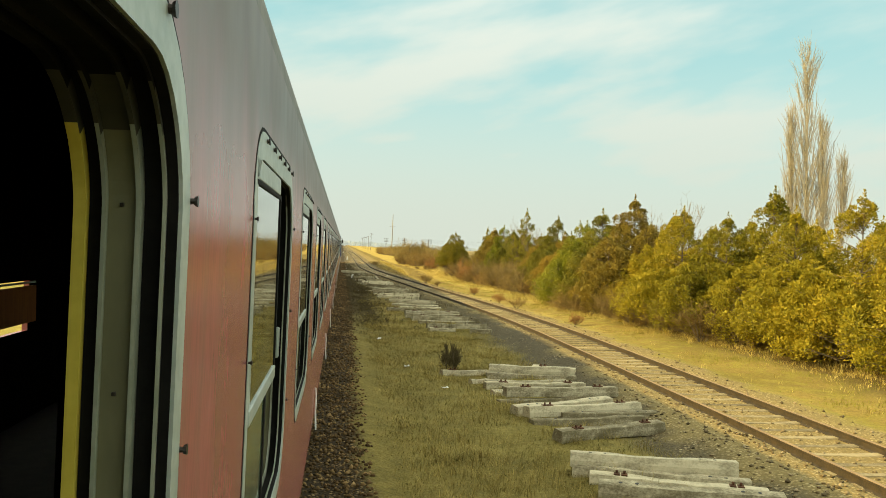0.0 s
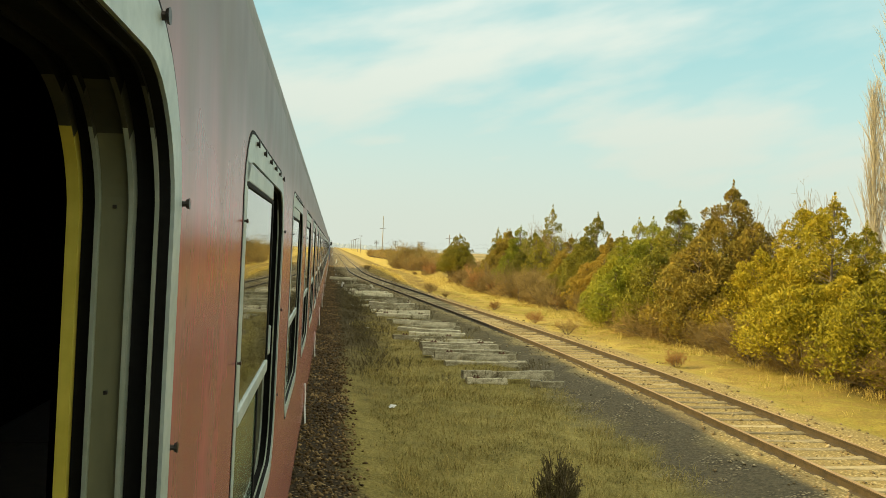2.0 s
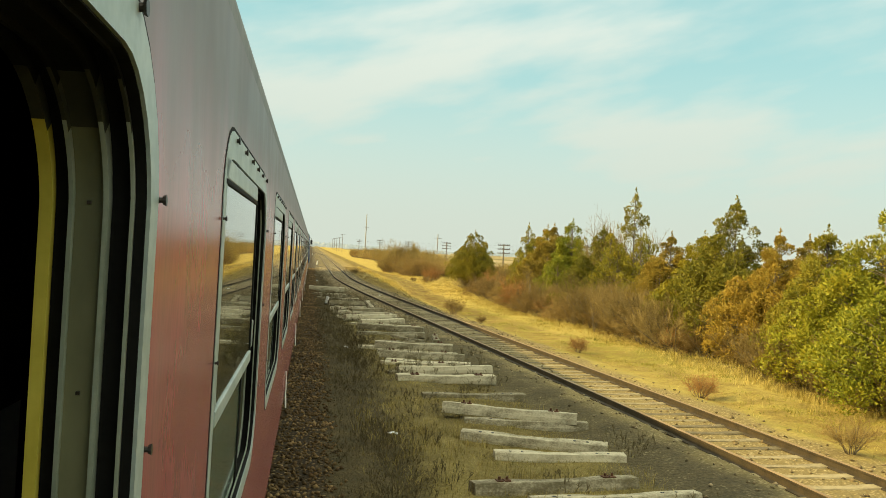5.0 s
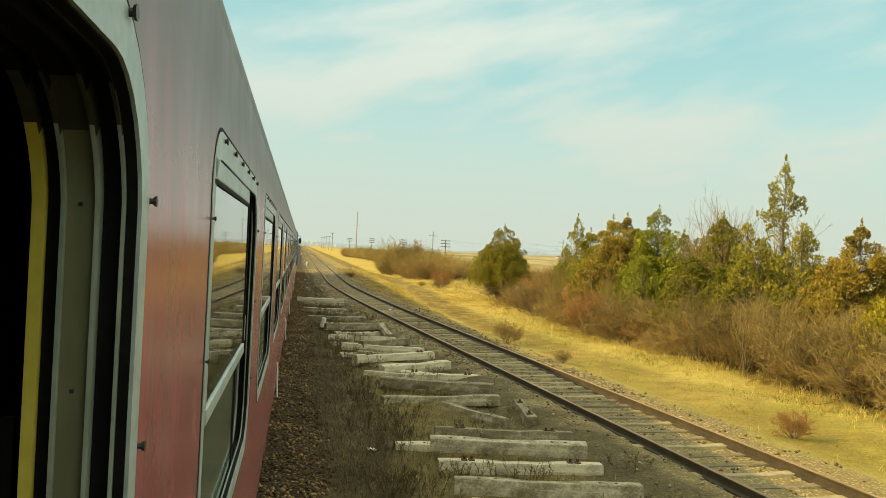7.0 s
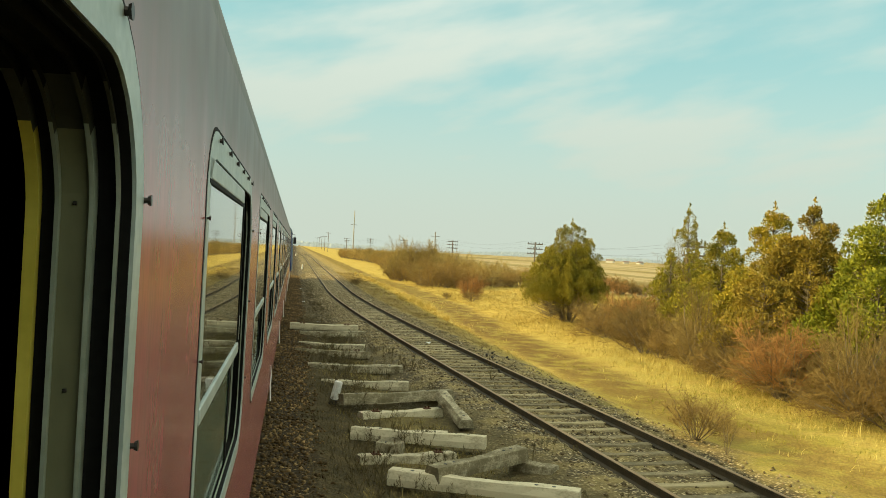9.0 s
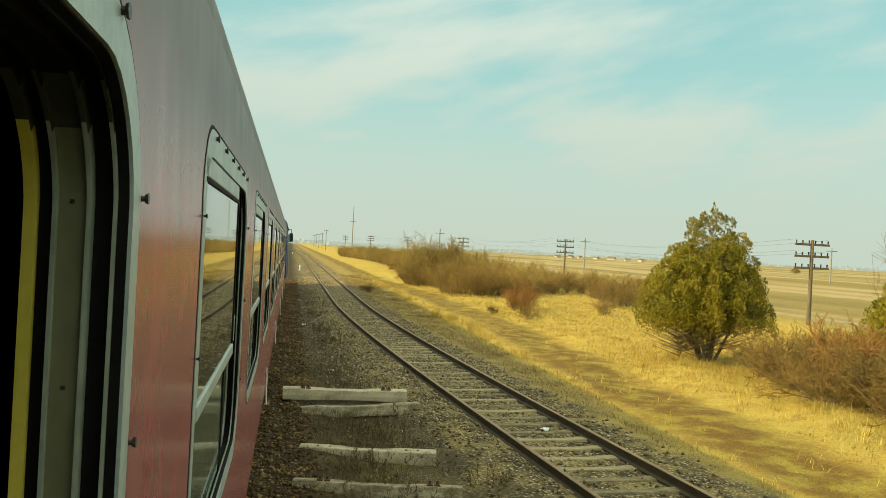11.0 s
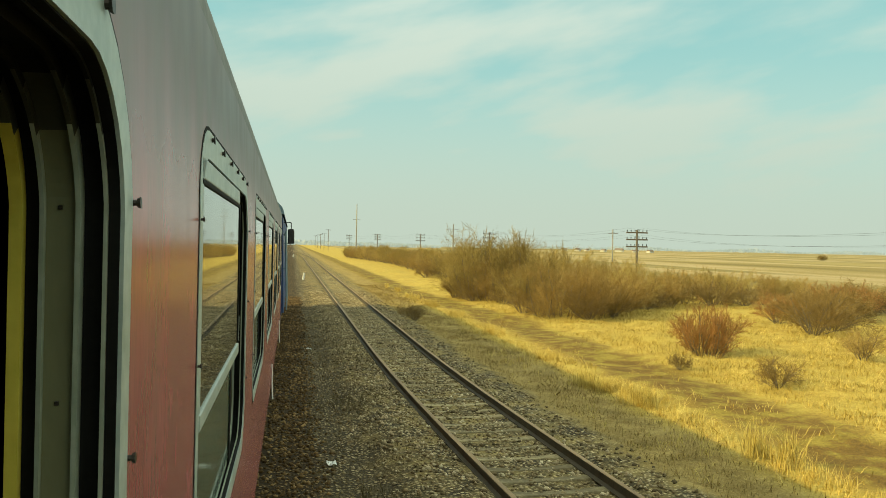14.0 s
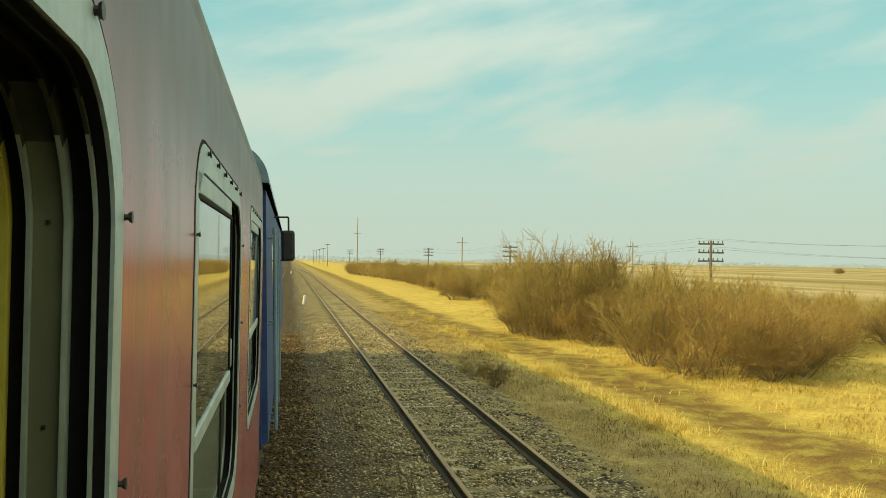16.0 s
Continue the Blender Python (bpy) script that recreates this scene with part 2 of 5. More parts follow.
def paint_build(n, ins):
    """Old red coach paint, dulled and faintly streaked."""
    p = n.add("ShaderNodeTexCoord").outputs["Object"]
    run = n.noise(n.scaled(p, (1, 3.5, 0.12)), 2.0, 0.5, 0.4)
    blot = n.noise(p, 2.2, 4, 0.55)
    z = n.add("ShaderNodeSeparateXYZ", {0: p}).outputs[2]
    col = n.ramp(blot, (0.3, (0.37, 0.087, 0.097)), (0.7, (0.48, 0.137, 0.150)))
    col = n.mix(n.math("MULTIPLY", n.step(run, 0.35, 0.75), 0.35), col, (0.24, 0.15, 0.125))
    # Upper side greyed: sky reflection painted into the colour, along with dirt.
    grime_and_sky = n.math("MULTIPLY", n.step(n.math("ADD", z, n.math("MULTIPLY", run, 0.25)), 0.05, 0.62), 0.93)
    col = n.mix(grime_and_sky, col, n.ramp(run, (0.3, (0.078, 0.069, 0.052)), (0.7, (0.132, 0.116, 0.088))))
    fine = n.noise(n.scaled(p, (1, 9, 1.2)), 6.0, 5, 0.7)
    col = n.mix(n.step(fine, 0.35, 0.75, 0.0, 0.30), col, (0.12, 0.07, 0.065))
    bump(n, ins, n.noise(n.scaled(p, (1, 2.0, 0.8)), 5.0, 3, 0.5), 0.05, 0.01)
    n.put(ins["Base Color"], col)
    n.put(ins["Roughness"], n.math("ADD", n.step(blot, 0.3, 0.7, 0.19, 0.24), n.math("MULTIPLY", grime_and_sky, 0.16)))
    n.put(ins["Specular IOR Level"], n.math("SUBTRACT", 0.42, n.math("MULTIPLY", grime_and_sky, 0.28)))


def dusty_glass_build(n, ins):
    p = n.add("ShaderNodeTexCoord").outputs["Object"]
    dirt = n.noise(n.scaled(p, (1, 7, 0.7)), 3.0, 5, 0.7)
    n.put(ins["Base Color"], n.mix(n.step(dirt, 0.35, 0.7), (0.30, 0.43, 0.32), (0.40, 0.50, 0.38)))
    n.put(ins["Roughness"], n.step(dirt, 0.4, 0.8, 0.05, 0.20))
    ins["Transmission Weight"].default_value = 0.72
    ins["IOR"].default_value = 1.55


def glass_build(n, ins):
    p = n.add("ShaderNodeTexCoord").outputs["Object"]
    dirt = n.noise(n.scaled(p, (1, 7, 0.7)), 3.0, 5, 0.7)
    ins["Base Color"].default_value = (0.80, 0.88, 0.82, 1)
    n.put(ins["Roughness"], n.step(dirt, 0.45, 0.8, 0.015, 0.12))
    ins["Transmission Weight"].default_value = 1.0
    ins["IOR"].default_value = 1.62


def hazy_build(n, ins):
    """Woods on the horizon, with haze painted into their colour and faint glow."""
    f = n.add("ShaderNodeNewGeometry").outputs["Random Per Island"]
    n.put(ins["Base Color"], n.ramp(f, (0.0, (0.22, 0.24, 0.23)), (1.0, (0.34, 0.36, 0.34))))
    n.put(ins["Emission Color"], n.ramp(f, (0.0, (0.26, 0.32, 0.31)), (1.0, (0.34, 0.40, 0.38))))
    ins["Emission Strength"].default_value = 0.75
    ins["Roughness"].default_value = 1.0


M = {
    "ground": material("ground", ground_build),
    "paint": material("coach_paint", paint_build),
    "glass": material("window_glass", glass_build),
    "glass_low": material("dusty_window_glass", dusty_glass_build),
    "alu": plain("weathered_aluminium", (0.30, 0.365, 0.345), (0.48, 0.54, 0.515), 0.45, 0.2, 5.0, (1, 1, 1), 0.06),
    "strip": plain("aluminium_strip", (0.28, 0.32, 0.25), (0.42, 0.46, 0.38), 0.45, 0.2, 6.0),
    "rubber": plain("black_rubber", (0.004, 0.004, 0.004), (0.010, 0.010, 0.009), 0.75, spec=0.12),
    "guide": plain("sash_guide", (0.125, 0.127, 0.07), (0.19, 0.19, 0.105), 0.6, 0, 4.0, (1, 1, 0.4)),
    "yellow": plain("yellow_trim", (0.55, 0.45, 0.06), (0.70, 0.58, 0.10), 0.55, 0, 4.0),
    # Darker colour for strip tops, standing in for shade.
    "corner": plain("strip_top_shade", (0.03, 0.03, 0.02), (0.055, 0.055, 0.036), 0.6, 0, 4.0),
    "bolt": plain("dark_bolt", (0.02, 0.018, 0.016), (0.06, 0.05, 0.045), 0.45, 0.6),
    # Near black: shade of the unlit inside is put into this colour.
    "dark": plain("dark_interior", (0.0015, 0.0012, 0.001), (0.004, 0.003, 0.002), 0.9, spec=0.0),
    "roof": plain("coach_roof", (0.10, 0.10, 0.095), (0.22, 0.22, 0.20), 0.6, 0, 3.0),
    "under": plain("underframe", (0.02, 0.018, 0.015), (0.06, 0.05, 0.04), 0.7),
    "blue": plain("blue_paint", (0.015, 0.04, 0.14), (0.035, 0.08, 0.22), 0.6, 0, 3.0),
    "bluegrey": plain("blue_grey_roof", (0.10, 0.17, 0.22), (0.20, 0.28, 0.32), 0.45, 0, 3.0),
    "rail_rust": plain("rusty_rail", (0.03, 0.022, 0.011), (0.075, 0.053, 0.026), 0.75, 0, 5.0),
    "rail_top": plain("worn_rail_head", (0.17, 0.105, 0.045), (0.32, 0.215, 0.105), 0.65, 0.0, 8.0, (1, 0.1, 1)),
    "conc": plain("weathered_concrete", (0.14, 0.115, 0.062), (0.57, 0.505, 0.35), 0.95, 0, 5.5, (0.7, 1, 1), 0.8, 0.28),
    "track_conc": plain("track_sleeper_concrete", (0.12, 0.095, 0.05), (0.36, 0.295, 0.165), 0.95, 0, 5.0, (0.6, 1, 1), 0.5, 0.3),
    "rust": plain("rusted_iron", (0.05, 0.022, 0.01), (0.15, 0.06, 0.025), 0.85, 0.2, 20),
    "white": plain("chalky_white_paint", (0.55, 0.54, 0.50), (0.80, 0.79, 0.75), 0.8, 0, 12),
    "black": plain("black_paint", (0.012, 0.012, 0.012), (0.03, 0.03, 0.03), 0.7),
    "bark": plain("grey_bark", (0.11, 0.085, 0.055), (0.25, 0.20, 0.14), 0.9, 0, 12, (1, 1, 0.3), 0.5),
    "poplar": plain("poplar_bark", (0.38, 0.335, 0.25), (0.62, 0.565, 0.45), 0.9, 0, 3, (1, 1, 0.3), 0.3),
    "pole": plain("grey_pole_timber", (0.10, 0.08, 0.06), (0.22, 0.18, 0.13), 0.85, 0, 6, (1, 1, 0.2), 0.3),
    "pole_conc": plain("pole_concrete", (0.24, 0.23, 0.21), (0.38, 0.36, 0.32), 0.85, 0, 4),
    "paper": plain("white_litter", (0.62, 0.64, 0.64), (0.85, 0.86, 0.86), 0.7, 0, 30),
    "thuja": leafy("thuja_leaves", ((0.0, (0.101, 0.109, 0.014)), (0.35, (0.232, 0.213, 0.025)), (0.65, (0.374, 0.297, 0.033)), (1.0, (0.485, 0.307, 0.043))), spread=0.6, shine=0.2, patch_scale=1.5),
    "thuja_gold": leafy("golden_thuja_leaves", ((0.0, (0.101, 0.099, 0.009)), (0.35, (0.253, 0.218, 0.017)), (0.65, (0.384, 0.307, 0.025)), (1.0, (0.505, 0.356, 0.038))), spread=0.6, shine=0.2, patch_scale=1.5),
    "thuja_green": leafy("green_thuja_leaves", ((0.0, (0.081, 0.099, 0.011)), (0.4, (0.192, 0.213, 0.021)), (0.75, (0.323, 0.302, 0.028)), (1.0, (0.424, 0.337, 0.038))), spread=0.6, shine=0.2, patch_scale=1.5),
    "thuja_brown": leafy("browned_thuja_leaves", ((0.0, (0.121, 0.099, 0.021)), (0.35, (0.253, 0.193, 0.033)), (0.65, (0.374, 0.262, 0.043)), (1.0, (0.465, 0.302, 0.052))), spread=0.6, shine=0.2, patch_scale=1.5),
    "thuja_dark": leafy("dark_thuja_leaves", ((0.0, (0.086, 0.087, 0.012)), (0.5, (0.202, 0.186, 0.023)), (1.0, (0.374, 0.292, 0.038))), spread=0.6, shine=0.2, patch_scale=1.5),
    "twig": leafy("brown_twigs", ((0.0, (0.102, 0.069, 0.025)), (0.5, (0.255, 0.172, 0.063)), (1.0, (0.479, 0.345, 0.135))), 0.85, 0.5, 0.2),
    "twig_grey": leafy("grey_olive_twigs", ((0.0, (0.092, 0.067, 0.027)), (0.5, (0.245, 0.177, 0.068)), (1.0, (0.459, 0.345, 0.140))), 0.85, 0.5, 0.2),
    "twig_thick": leafy("thicket_twigs", ((0.0, (0.133, 0.099, 0.032)), (0.5, (0.316, 0.231, 0.077)), (1.0, (0.551, 0.424, 0.162))), 0.85, 0.5, 0.2, 0.25),
    "twig_red": leafy("red_brown_twigs", ((0.0, (0.163, 0.089, 0.036)), (0.5, (0.377, 0.197, 0.072)), (1.0, (0.561, 0.335, 0.135))), 0.85, 0.5, 0.2),
    "twig_ruddy": leafy("ruddy_thicket_twigs", ((0.0, (0.153, 0.099, 0.032)), (0.5, (0.337, 0.222, 0.075)), (1.0, (0.561, 0.404, 0.153))), 0.85, 0.5, 0.2, 0.4),
    "curtain": plain("orange_brown_cloth", (0.22, 0.075, 0.018), (0.36, 0.13, 0.03), 0.9, 0, 6, (1, 4, 0.5)),
    "straw": leafy("dry_grass", ((0.0, (0.224, 0.158, 0.038)), (0.45, (0.490, 0.360, 0.095)), (1.0, (0.816, 0.640, 0.234))), 0.8, 0.8, 0.2),
    "straw_pale": leafy("pale_dry_grass", ((0.0, (0.214, 0.163, 0.045)), (0.45, (0.490, 0.384, 0.113)), (1.0, (0.836, 0.680, 0.261))), 0.8, 0.8, 0.2),
    "weed": leafy("dull_weeds", ((0.0, (0.123, 0.096, 0.028)), (0.45, (0.259, 0.199, 0.059)), (0.75, (0.438, 0.342, 0.109)), (1.0, (0.651, 0.528, 0.189))), 0.85, 0.8, 0.2),
    "shaded_grass": leafy("shade_greyed_grass", ((0.0, (0.133, 0.094, 0.036)), (0.5, (0.306, 0.222, 0.086)), (1.0, (0.561, 0.424, 0.180))), 0.9, 0.8, 0.1),
    "grass_green": leafy("yellow_green_grass", ((0.0, (0.102, 0.103, 0.016)), (0.5, (0.255, 0.231, 0.036)), (1.0, (0.428, 0.355, 0.063))), 0.85, 0.7, 0.15),
    "turf": leafy("olive_turf", ((0.0, (0.088, 0.075, 0.021)), (0.5, (0.222, 0.186, 0.052)), (1.0, (0.440, 0.360, 0.112))), 0.9, 0.7, 0.1),
    "weed_dark": leafy("dead_weed_stems", ((0.0, (0.051, 0.041, 0.022)), (0.5, (0.117, 0.094, 0.045)), (1.0, (0.265, 0.207, 0.104))), 0.9, 0.8, 0.1),
    "stone": leafy("grey_ballast_stone", ((0.0, (0.051, 0.039, 0.020)), (0.5, (0.235, 0.177, 0.097)), (1.0, (0.653, 0.542, 0.351))), 0.9, 0.85, 0.2),
    "stone_pale": leafy("pale_ballast_stone", ((0.0, (0.184, 0.143, 0.081)), (0.5, (0.388, 0.315, 0.198)), (1.0, (0.755, 0.660, 0.468))), 0.9, 0.85, 0.2),
    "stone_brown": leafy("brown_ballast_stone", ((0.0, (0.026, 0.017, 0.008)), (0.5, (0.117, 0.071, 0.029)), (1.0, (0.510, 0.345, 0.158))), 0.9, 0.85, 0.2),
    "wood_far": material("haze_tinted_wood", hazy_build),
    "wall_far": plain("far_wall", (0.5, 0.48, 0.42), (0.65, 0.62, 0.55), 0.8),
    "roof_far": plain("far_tiles", (0.16, 0.12, 0.10), (0.24, 0.18, 0.15), 0.8),
}


# ---------------------------------------------------------------- mesh helpers
def thing(name, label, category, m=None, group="", kind=""):
    ob = tagged(new(name), label, category, group, kind)
    ob.matrix_world = m if m is not None else Matrix()
    return ob


def part(name, bm, mat, parent=None, label=""):
    me = bpy.data.meshes.new(name)
    if isinstance(bm, bmesh.types.BMesh):
        bmesh.ops.remove_doubles(bm, verts=bm.verts[:], dist=0.0002)
        bm.to_mesh(me)
        bm.free()
    else:
        me.from_pydata(*bm)
    me.materials.append(M[mat])
    ob = new(name, me)
    if parent:
        ob.parent = parent
    return tagged(ob, label)


def box(bm, x0, x1, y0, y1, z0, z1):
    v = [bm.verts.new(c) for c in ((x0, y0, z0), (x1, y0, z0), (x1, y1, z0), (x0, y1, z0), (x0, y0, z1), (x1, y0, z1), (x1, y1, z1), (x0, y1, z1))]
    for f in ((3, 2, 1, 0), (4, 5, 6, 7), (0, 1, 5, 4), (1, 2, 6, 5), (2, 3, 7, 6), (3, 0, 4, 7)):
        bm.faces.new([v[i] for i in f])
    return v


def soft_box(x0, x1, y0, y1, z0, z1, r):
    bm = bmesh.new()
    box(bm, x0, x1, y0, y1, z0, z1)
    bmesh.ops.bevel(bm, geom=bm.edges[:], offset=r, segments=2, affect="EDGES", profile=0.5)
    return bm


def tube(bm, a, b, r0, r1, sides=6):
    a, b = Vector(a), Vector(b)
    q = (b - a).to_track_quat("Z", "Y")
    rings = []
    for c, r in ((a, r0), (b, r1)):
        rings.append([bm.verts.new(c + q @ Vector((r * math.cos(2 * math.pi * i / sides), r * math.sin(2 * math.pi * i / sides), 0))) for i in range(sides)])
    for i in range(sides):
        j = (i + 1) % sides
        bm.faces.new((rings[0][i], rings[0][j], rings[1][j], rings[1][i]))
    bm.faces.new(rings[0][::-1])
    bm.faces.new(rings[1])


def arr_mesh(name, verts, faces, mat, parent=None, smooth_shade=False):
    """A mesh from arrays: verts (n, 3), faces (m, k)."""
    me = bpy.data.meshes.new(name)
    k = faces.shape[1]
    me.vertices.add(len(verts))
    me.vertices.foreach_set("co", np.asarray(verts, np.float32).ravel())
    me.loops.add(faces.size)
    me.loops.foreach_set("vertex_index", faces.astype(np.int32).ravel())
    me.polygons.add(len(faces))
    me.polygons.foreach_set("loop_start", np.arange(0, faces.size, k, dtype=np.int32))
    me.update(calc_edges=True)
    me.materials.append(M[mat])
    ob = new(name, me)
    if parent:
        ob.parent = parent
    return ob


def twig_arrays(segs):
    """Three-sided tapered sticks: segs is (n, 8): a, b, r0, r1."""
    a, b, r0, r1 = segs[:, 0:3], segs[:, 3:6], segs[:, 6:7], segs[:, 7:8]
    t = b - a
    t = t / (np.linalg.norm(t, axis=1, keepdims=True) + 1e-9)
    ref = np.where(np.abs(t[:, 2:3]) > 0.9, np.array([[1.0, 0, 0]]), np.array([[0, 0, 1.0]]))
    u = np.cross(t, ref)
    u /= np.linalg.norm(u, axis=1, keepdims=True)
    v = np.cross(t, u)
    out = []
    for c, r in ((a, r0), (b, r1)):
        for k in range(3):
            an = 2 * math.pi * k / 3
            out.append(c + r * (math.cos(an) * u + math.sin(an) * v))
    verts = np.stack(out, 1).reshape(-1, 3)
    base = np.arange(len(segs))[:, None] * 6
    faces = np.concatenate([base + np.array([[k, (k + 1) % 3, 3 + (k + 1) % 3, 3 + k]]) for k in range(3)])
    return verts, faces


# ---------------------------------------------------------------- ground
gx = np.concatenate([[-2500, -900, -300, -100, -40, -20, -10, -6, -4, -2], np.arange(-1, 11, 0.2), np.arange(11, 18, 0.5), [18, 19, 20, 22, 24, 27, 30, 35, 42, 55, 80, 130, 220, 400, 800, 1600, 3000]])
gy = np.concatenate([[-600, -200, -80, -40, -25, -15], np.arange(-10, 170, 0.8), [172, 180, 190, 205, 225, 250, 280, 320, 380, 450, 560, 700, 1000, 1500, 2400, 3600, 4700]])
X, Y = np.meshgrid(gx, gy)
gv = np.stack([X, Y, gz(X, Y)], -1).reshape(-1, 3)
nx, ny = len(gx), len(gy)
ii = (np.arange(ny - 1)[:, None] * nx + np.arange(nx - 1)).ravel()
ground = arr_mesh("ground", gv, np.stack([ii, ii + 1, ii + nx + 1, ii + nx], 1), "ground")
tagged(ground, "flat ground of dry yellow grass, gravel and fields", "ground", kind="structure")
for f in ground.data.polygons:
    f.use_smooth = True

# ---------------------------------------------------------------- railway tracks
GAUGE = 1.435


def rail_mesh(name, centre, off, y0, y1, step, parent):
    """One rail along a line; the head is 7 cm wide and worn."""
    prof = ((-0.070, -0.155), (-0.070, -0.140), (-0.014, -0.120), (-0.014, -0.045), (-0.036, -0.032), (-0.036, -0.006), (-0.026, 0.0),
            (0.026, 0.0), (0.036, -0.006), (0.036, -0.032), (0.014, -0.045), (0.014, -0.120), (0.070, -0.140), (0.070, -0.155))
    ys = np.arange(y0, y1 + step, step)
    xs = centre(ys)
    head = np.arctan(np.gradient(xs, ys))
    k = len(prof)
    v = [((x + (off + a) * math.cos(h)), y - (off + a) * math.sin(h), float(rail_z(x, y)) + b) for x, y, h in zip(xs, ys, head) for a, b in prof]
    f = [(i * k + j, i * k + (j + 1) % k, (i + 1) * k + (j + 1) % k, (i + 1) * k + j) for i in range(len(ys) - 1) for j in range(k)]
    ob = part(name, (v, [], f), "rail_rust", parent, "rusty steel rail with a worn head")
    ob.data.materials.append(M["rail_top"])
    for i, p in enumerate(ob.data.polygons):
        if i % k in (5, 6, 7):
            p.material_index = 1
    return ob


def rail_z(x, y):
    return gz(x, y) * 0 + 0.035 + 0.11 * smooth(np.asarray(x, float), 3.0, 8.0) * (1 - smooth(np.asarray(y, float), 28, 62))


def sleeper_mesh(name, length, w_end, w_mid, h, seed, bolts=True):
    """A prestressed concrete sleeper: thick ends, slim middle, sloping sides, chipped edges."""
    rnd = random.Random(seed)
    n = 10
    v, f = [], []
    for i in range(n + 1):
        t = i / n
        x = (t - 0.5) * length
        e = abs(2 * t - 1)
        k = max(0.0, min(1.0, (e - 0.22) / 0.30))
        wt = (w_mid + (w_end - w_mid) * k) / 2
        ht = h * (0.90 + 0.10 * k)
        j = lambda s: rnd.uniform(-s, s)
        if i in (0, n):
            x -= math.copysign(rnd.uniform(0, 0.04), x)
        v += [(x, -wt * 1.0 + j(0.004), 0), (x + j(0.004), -wt * 0.97 + j(0.004), ht * 0.45), (x, -wt * 0.74 + j(0.006), ht - 0.012 + j(0.004)), (x, -wt * 0.66 + j(0.004), ht + j(0.003)),
              (x, wt * 0.66 + j(0.004), ht + j(0.003)), (x, wt * 0.74 + j(0.006), ht - 0.012 + j(0.004)), (x + j(0.004), wt * 0.97 + j(0.004), ht * 0.45), (x, wt * 1.0 + j(0.004), 0)]
    for i in range(n):
        for j in range(8):
            f.append((i * 8 + j, (i + 1) * 8 + j, (i + 1) * 8 + (j + 1) % 8, i * 8 + (j + 1) % 8))
    f.append(tuple(range(7, -1, -1)))
    f.append(tuple(n * 8 + i for i in range(8)))
    return v, [], f


second = thing("side_track", "rusty side track on concrete sleepers in gravel", "railway track", kind="structure")
for s_ in (-1, 1):
    rail_mesh("rail", xc, s_ * (GAUGE / 2 + 0.035), -30, 420, 2.0, second)
main = thing("main_track", "straight main track under the train", "railway track", kind="structure")
for s_ in (-1, 1):
    rail_mesh("rail", lambda q: q * 0 - 1.66, s_ * (GAUGE / 2 + 0.035), -40, 900, 20.0, main)

# ---------------------------------------------------------------- train
EYE_H, GAP, LEAN = 2.95, 0.24, -1.55
# Window front ends, about 1.3 m ahead of each half-second camera place.
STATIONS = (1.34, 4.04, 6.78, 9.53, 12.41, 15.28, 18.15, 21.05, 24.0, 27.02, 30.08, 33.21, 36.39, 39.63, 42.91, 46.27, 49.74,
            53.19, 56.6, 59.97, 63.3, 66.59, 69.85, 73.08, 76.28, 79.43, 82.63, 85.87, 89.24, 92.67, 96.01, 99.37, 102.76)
PANEL = 0.955
# Lower side bent inwards to fit the camera's view.
SIDE_BEND, SIDE_BEND_Z = 0.030, 0.05
Z_TOP, Z_BOT, Z_EAVE, Z_SILL = 0.325, -1.12, 0.64, -2.0


def rounded(y0, y1, z0, z1, r, m=7):
    """Corner points of a rounded rectangle in the y-z plane, corner by corner."""
    out = []
    for cy, cz, a0 in ((y1 - r, z1 - r, 0), (y0 + r, z1 - r, 90), (y0 + r, z0 + r, 180), (y1 - r, z0 + r, 270)):
        for i in range(m + 1):
            a = radians(a0 + 90 * i / m)
            out.append((cy + r * math.cos(a), cz + r * math.sin(a)))
    return out


def band(bm, la, xa, lb, xb):
    """Faces between two loops of equal length."""
    a = [bm.verts.new((xa, *q)) for q in la]
    b = [bm.verts.new((xb, *q)) for q in lb]
    for i in range(len(a)):
        j = (i + 1) % len(a)
        bm.faces.new((a[i], a[j], b[j], b[i]))


def pierced(bm, x, rect, loop, m=7):
    """A wall sheet at x with a rounded hole."""
    y0, y1, z0, z1 = rect
    cs = [bm.verts.new((x, *c)) for c in ((y1, z1), (y0, z1), (y0, z0), (y1, z0))]
    lv = [bm.verts.new((x, *q)) for q in loop]
    n = m + 1
    for c in range(4):
        for i in range(m):
            bm.faces.new((cs[c], lv[c * n + i], lv[c * n + i + 1]))
        d = (c + 1) % 4
        bm.faces.new((cs[c], lv[c * n + m], lv[d * n], cs[d]))


def hoop(y0, y1, z0, z1, r, inset, xa, xb):
    """A hoop round the opening, from depth xa to depth xb."""
    bm = bmesh.new()
    inner = rounded(y0 + inset, y1 - inset, z0 + inset, z1 - inset, r, 16)
    outer = rounded(y0 - 0.028, y1 + 0.028, z0 - 0.028, z1 + 0.028, r + 0.03, 16)
    band(bm, outer, xa, inner, xa)
    band(bm, inner, xa, inner, xb)
    band(bm, inner, xb, outer, xb)
    return bm


def ring_sheet(outer, inner, x):
    bm = bmesh.new()
    band(bm, outer, x, inner, x)
    band(bm, outer, x - 0.004, outer, x)
    return bm


def knob(r, length):
    bm = bmesh.new()
    tube(bm, (0, 0, 0), (length * 0.6, 0, 0), r * 0.55, r * 0.5, 8)
    tube(bm, (length * 0.6, 0, 0), (length, 0, 0), r * 0.8, r, 8)
    return bm


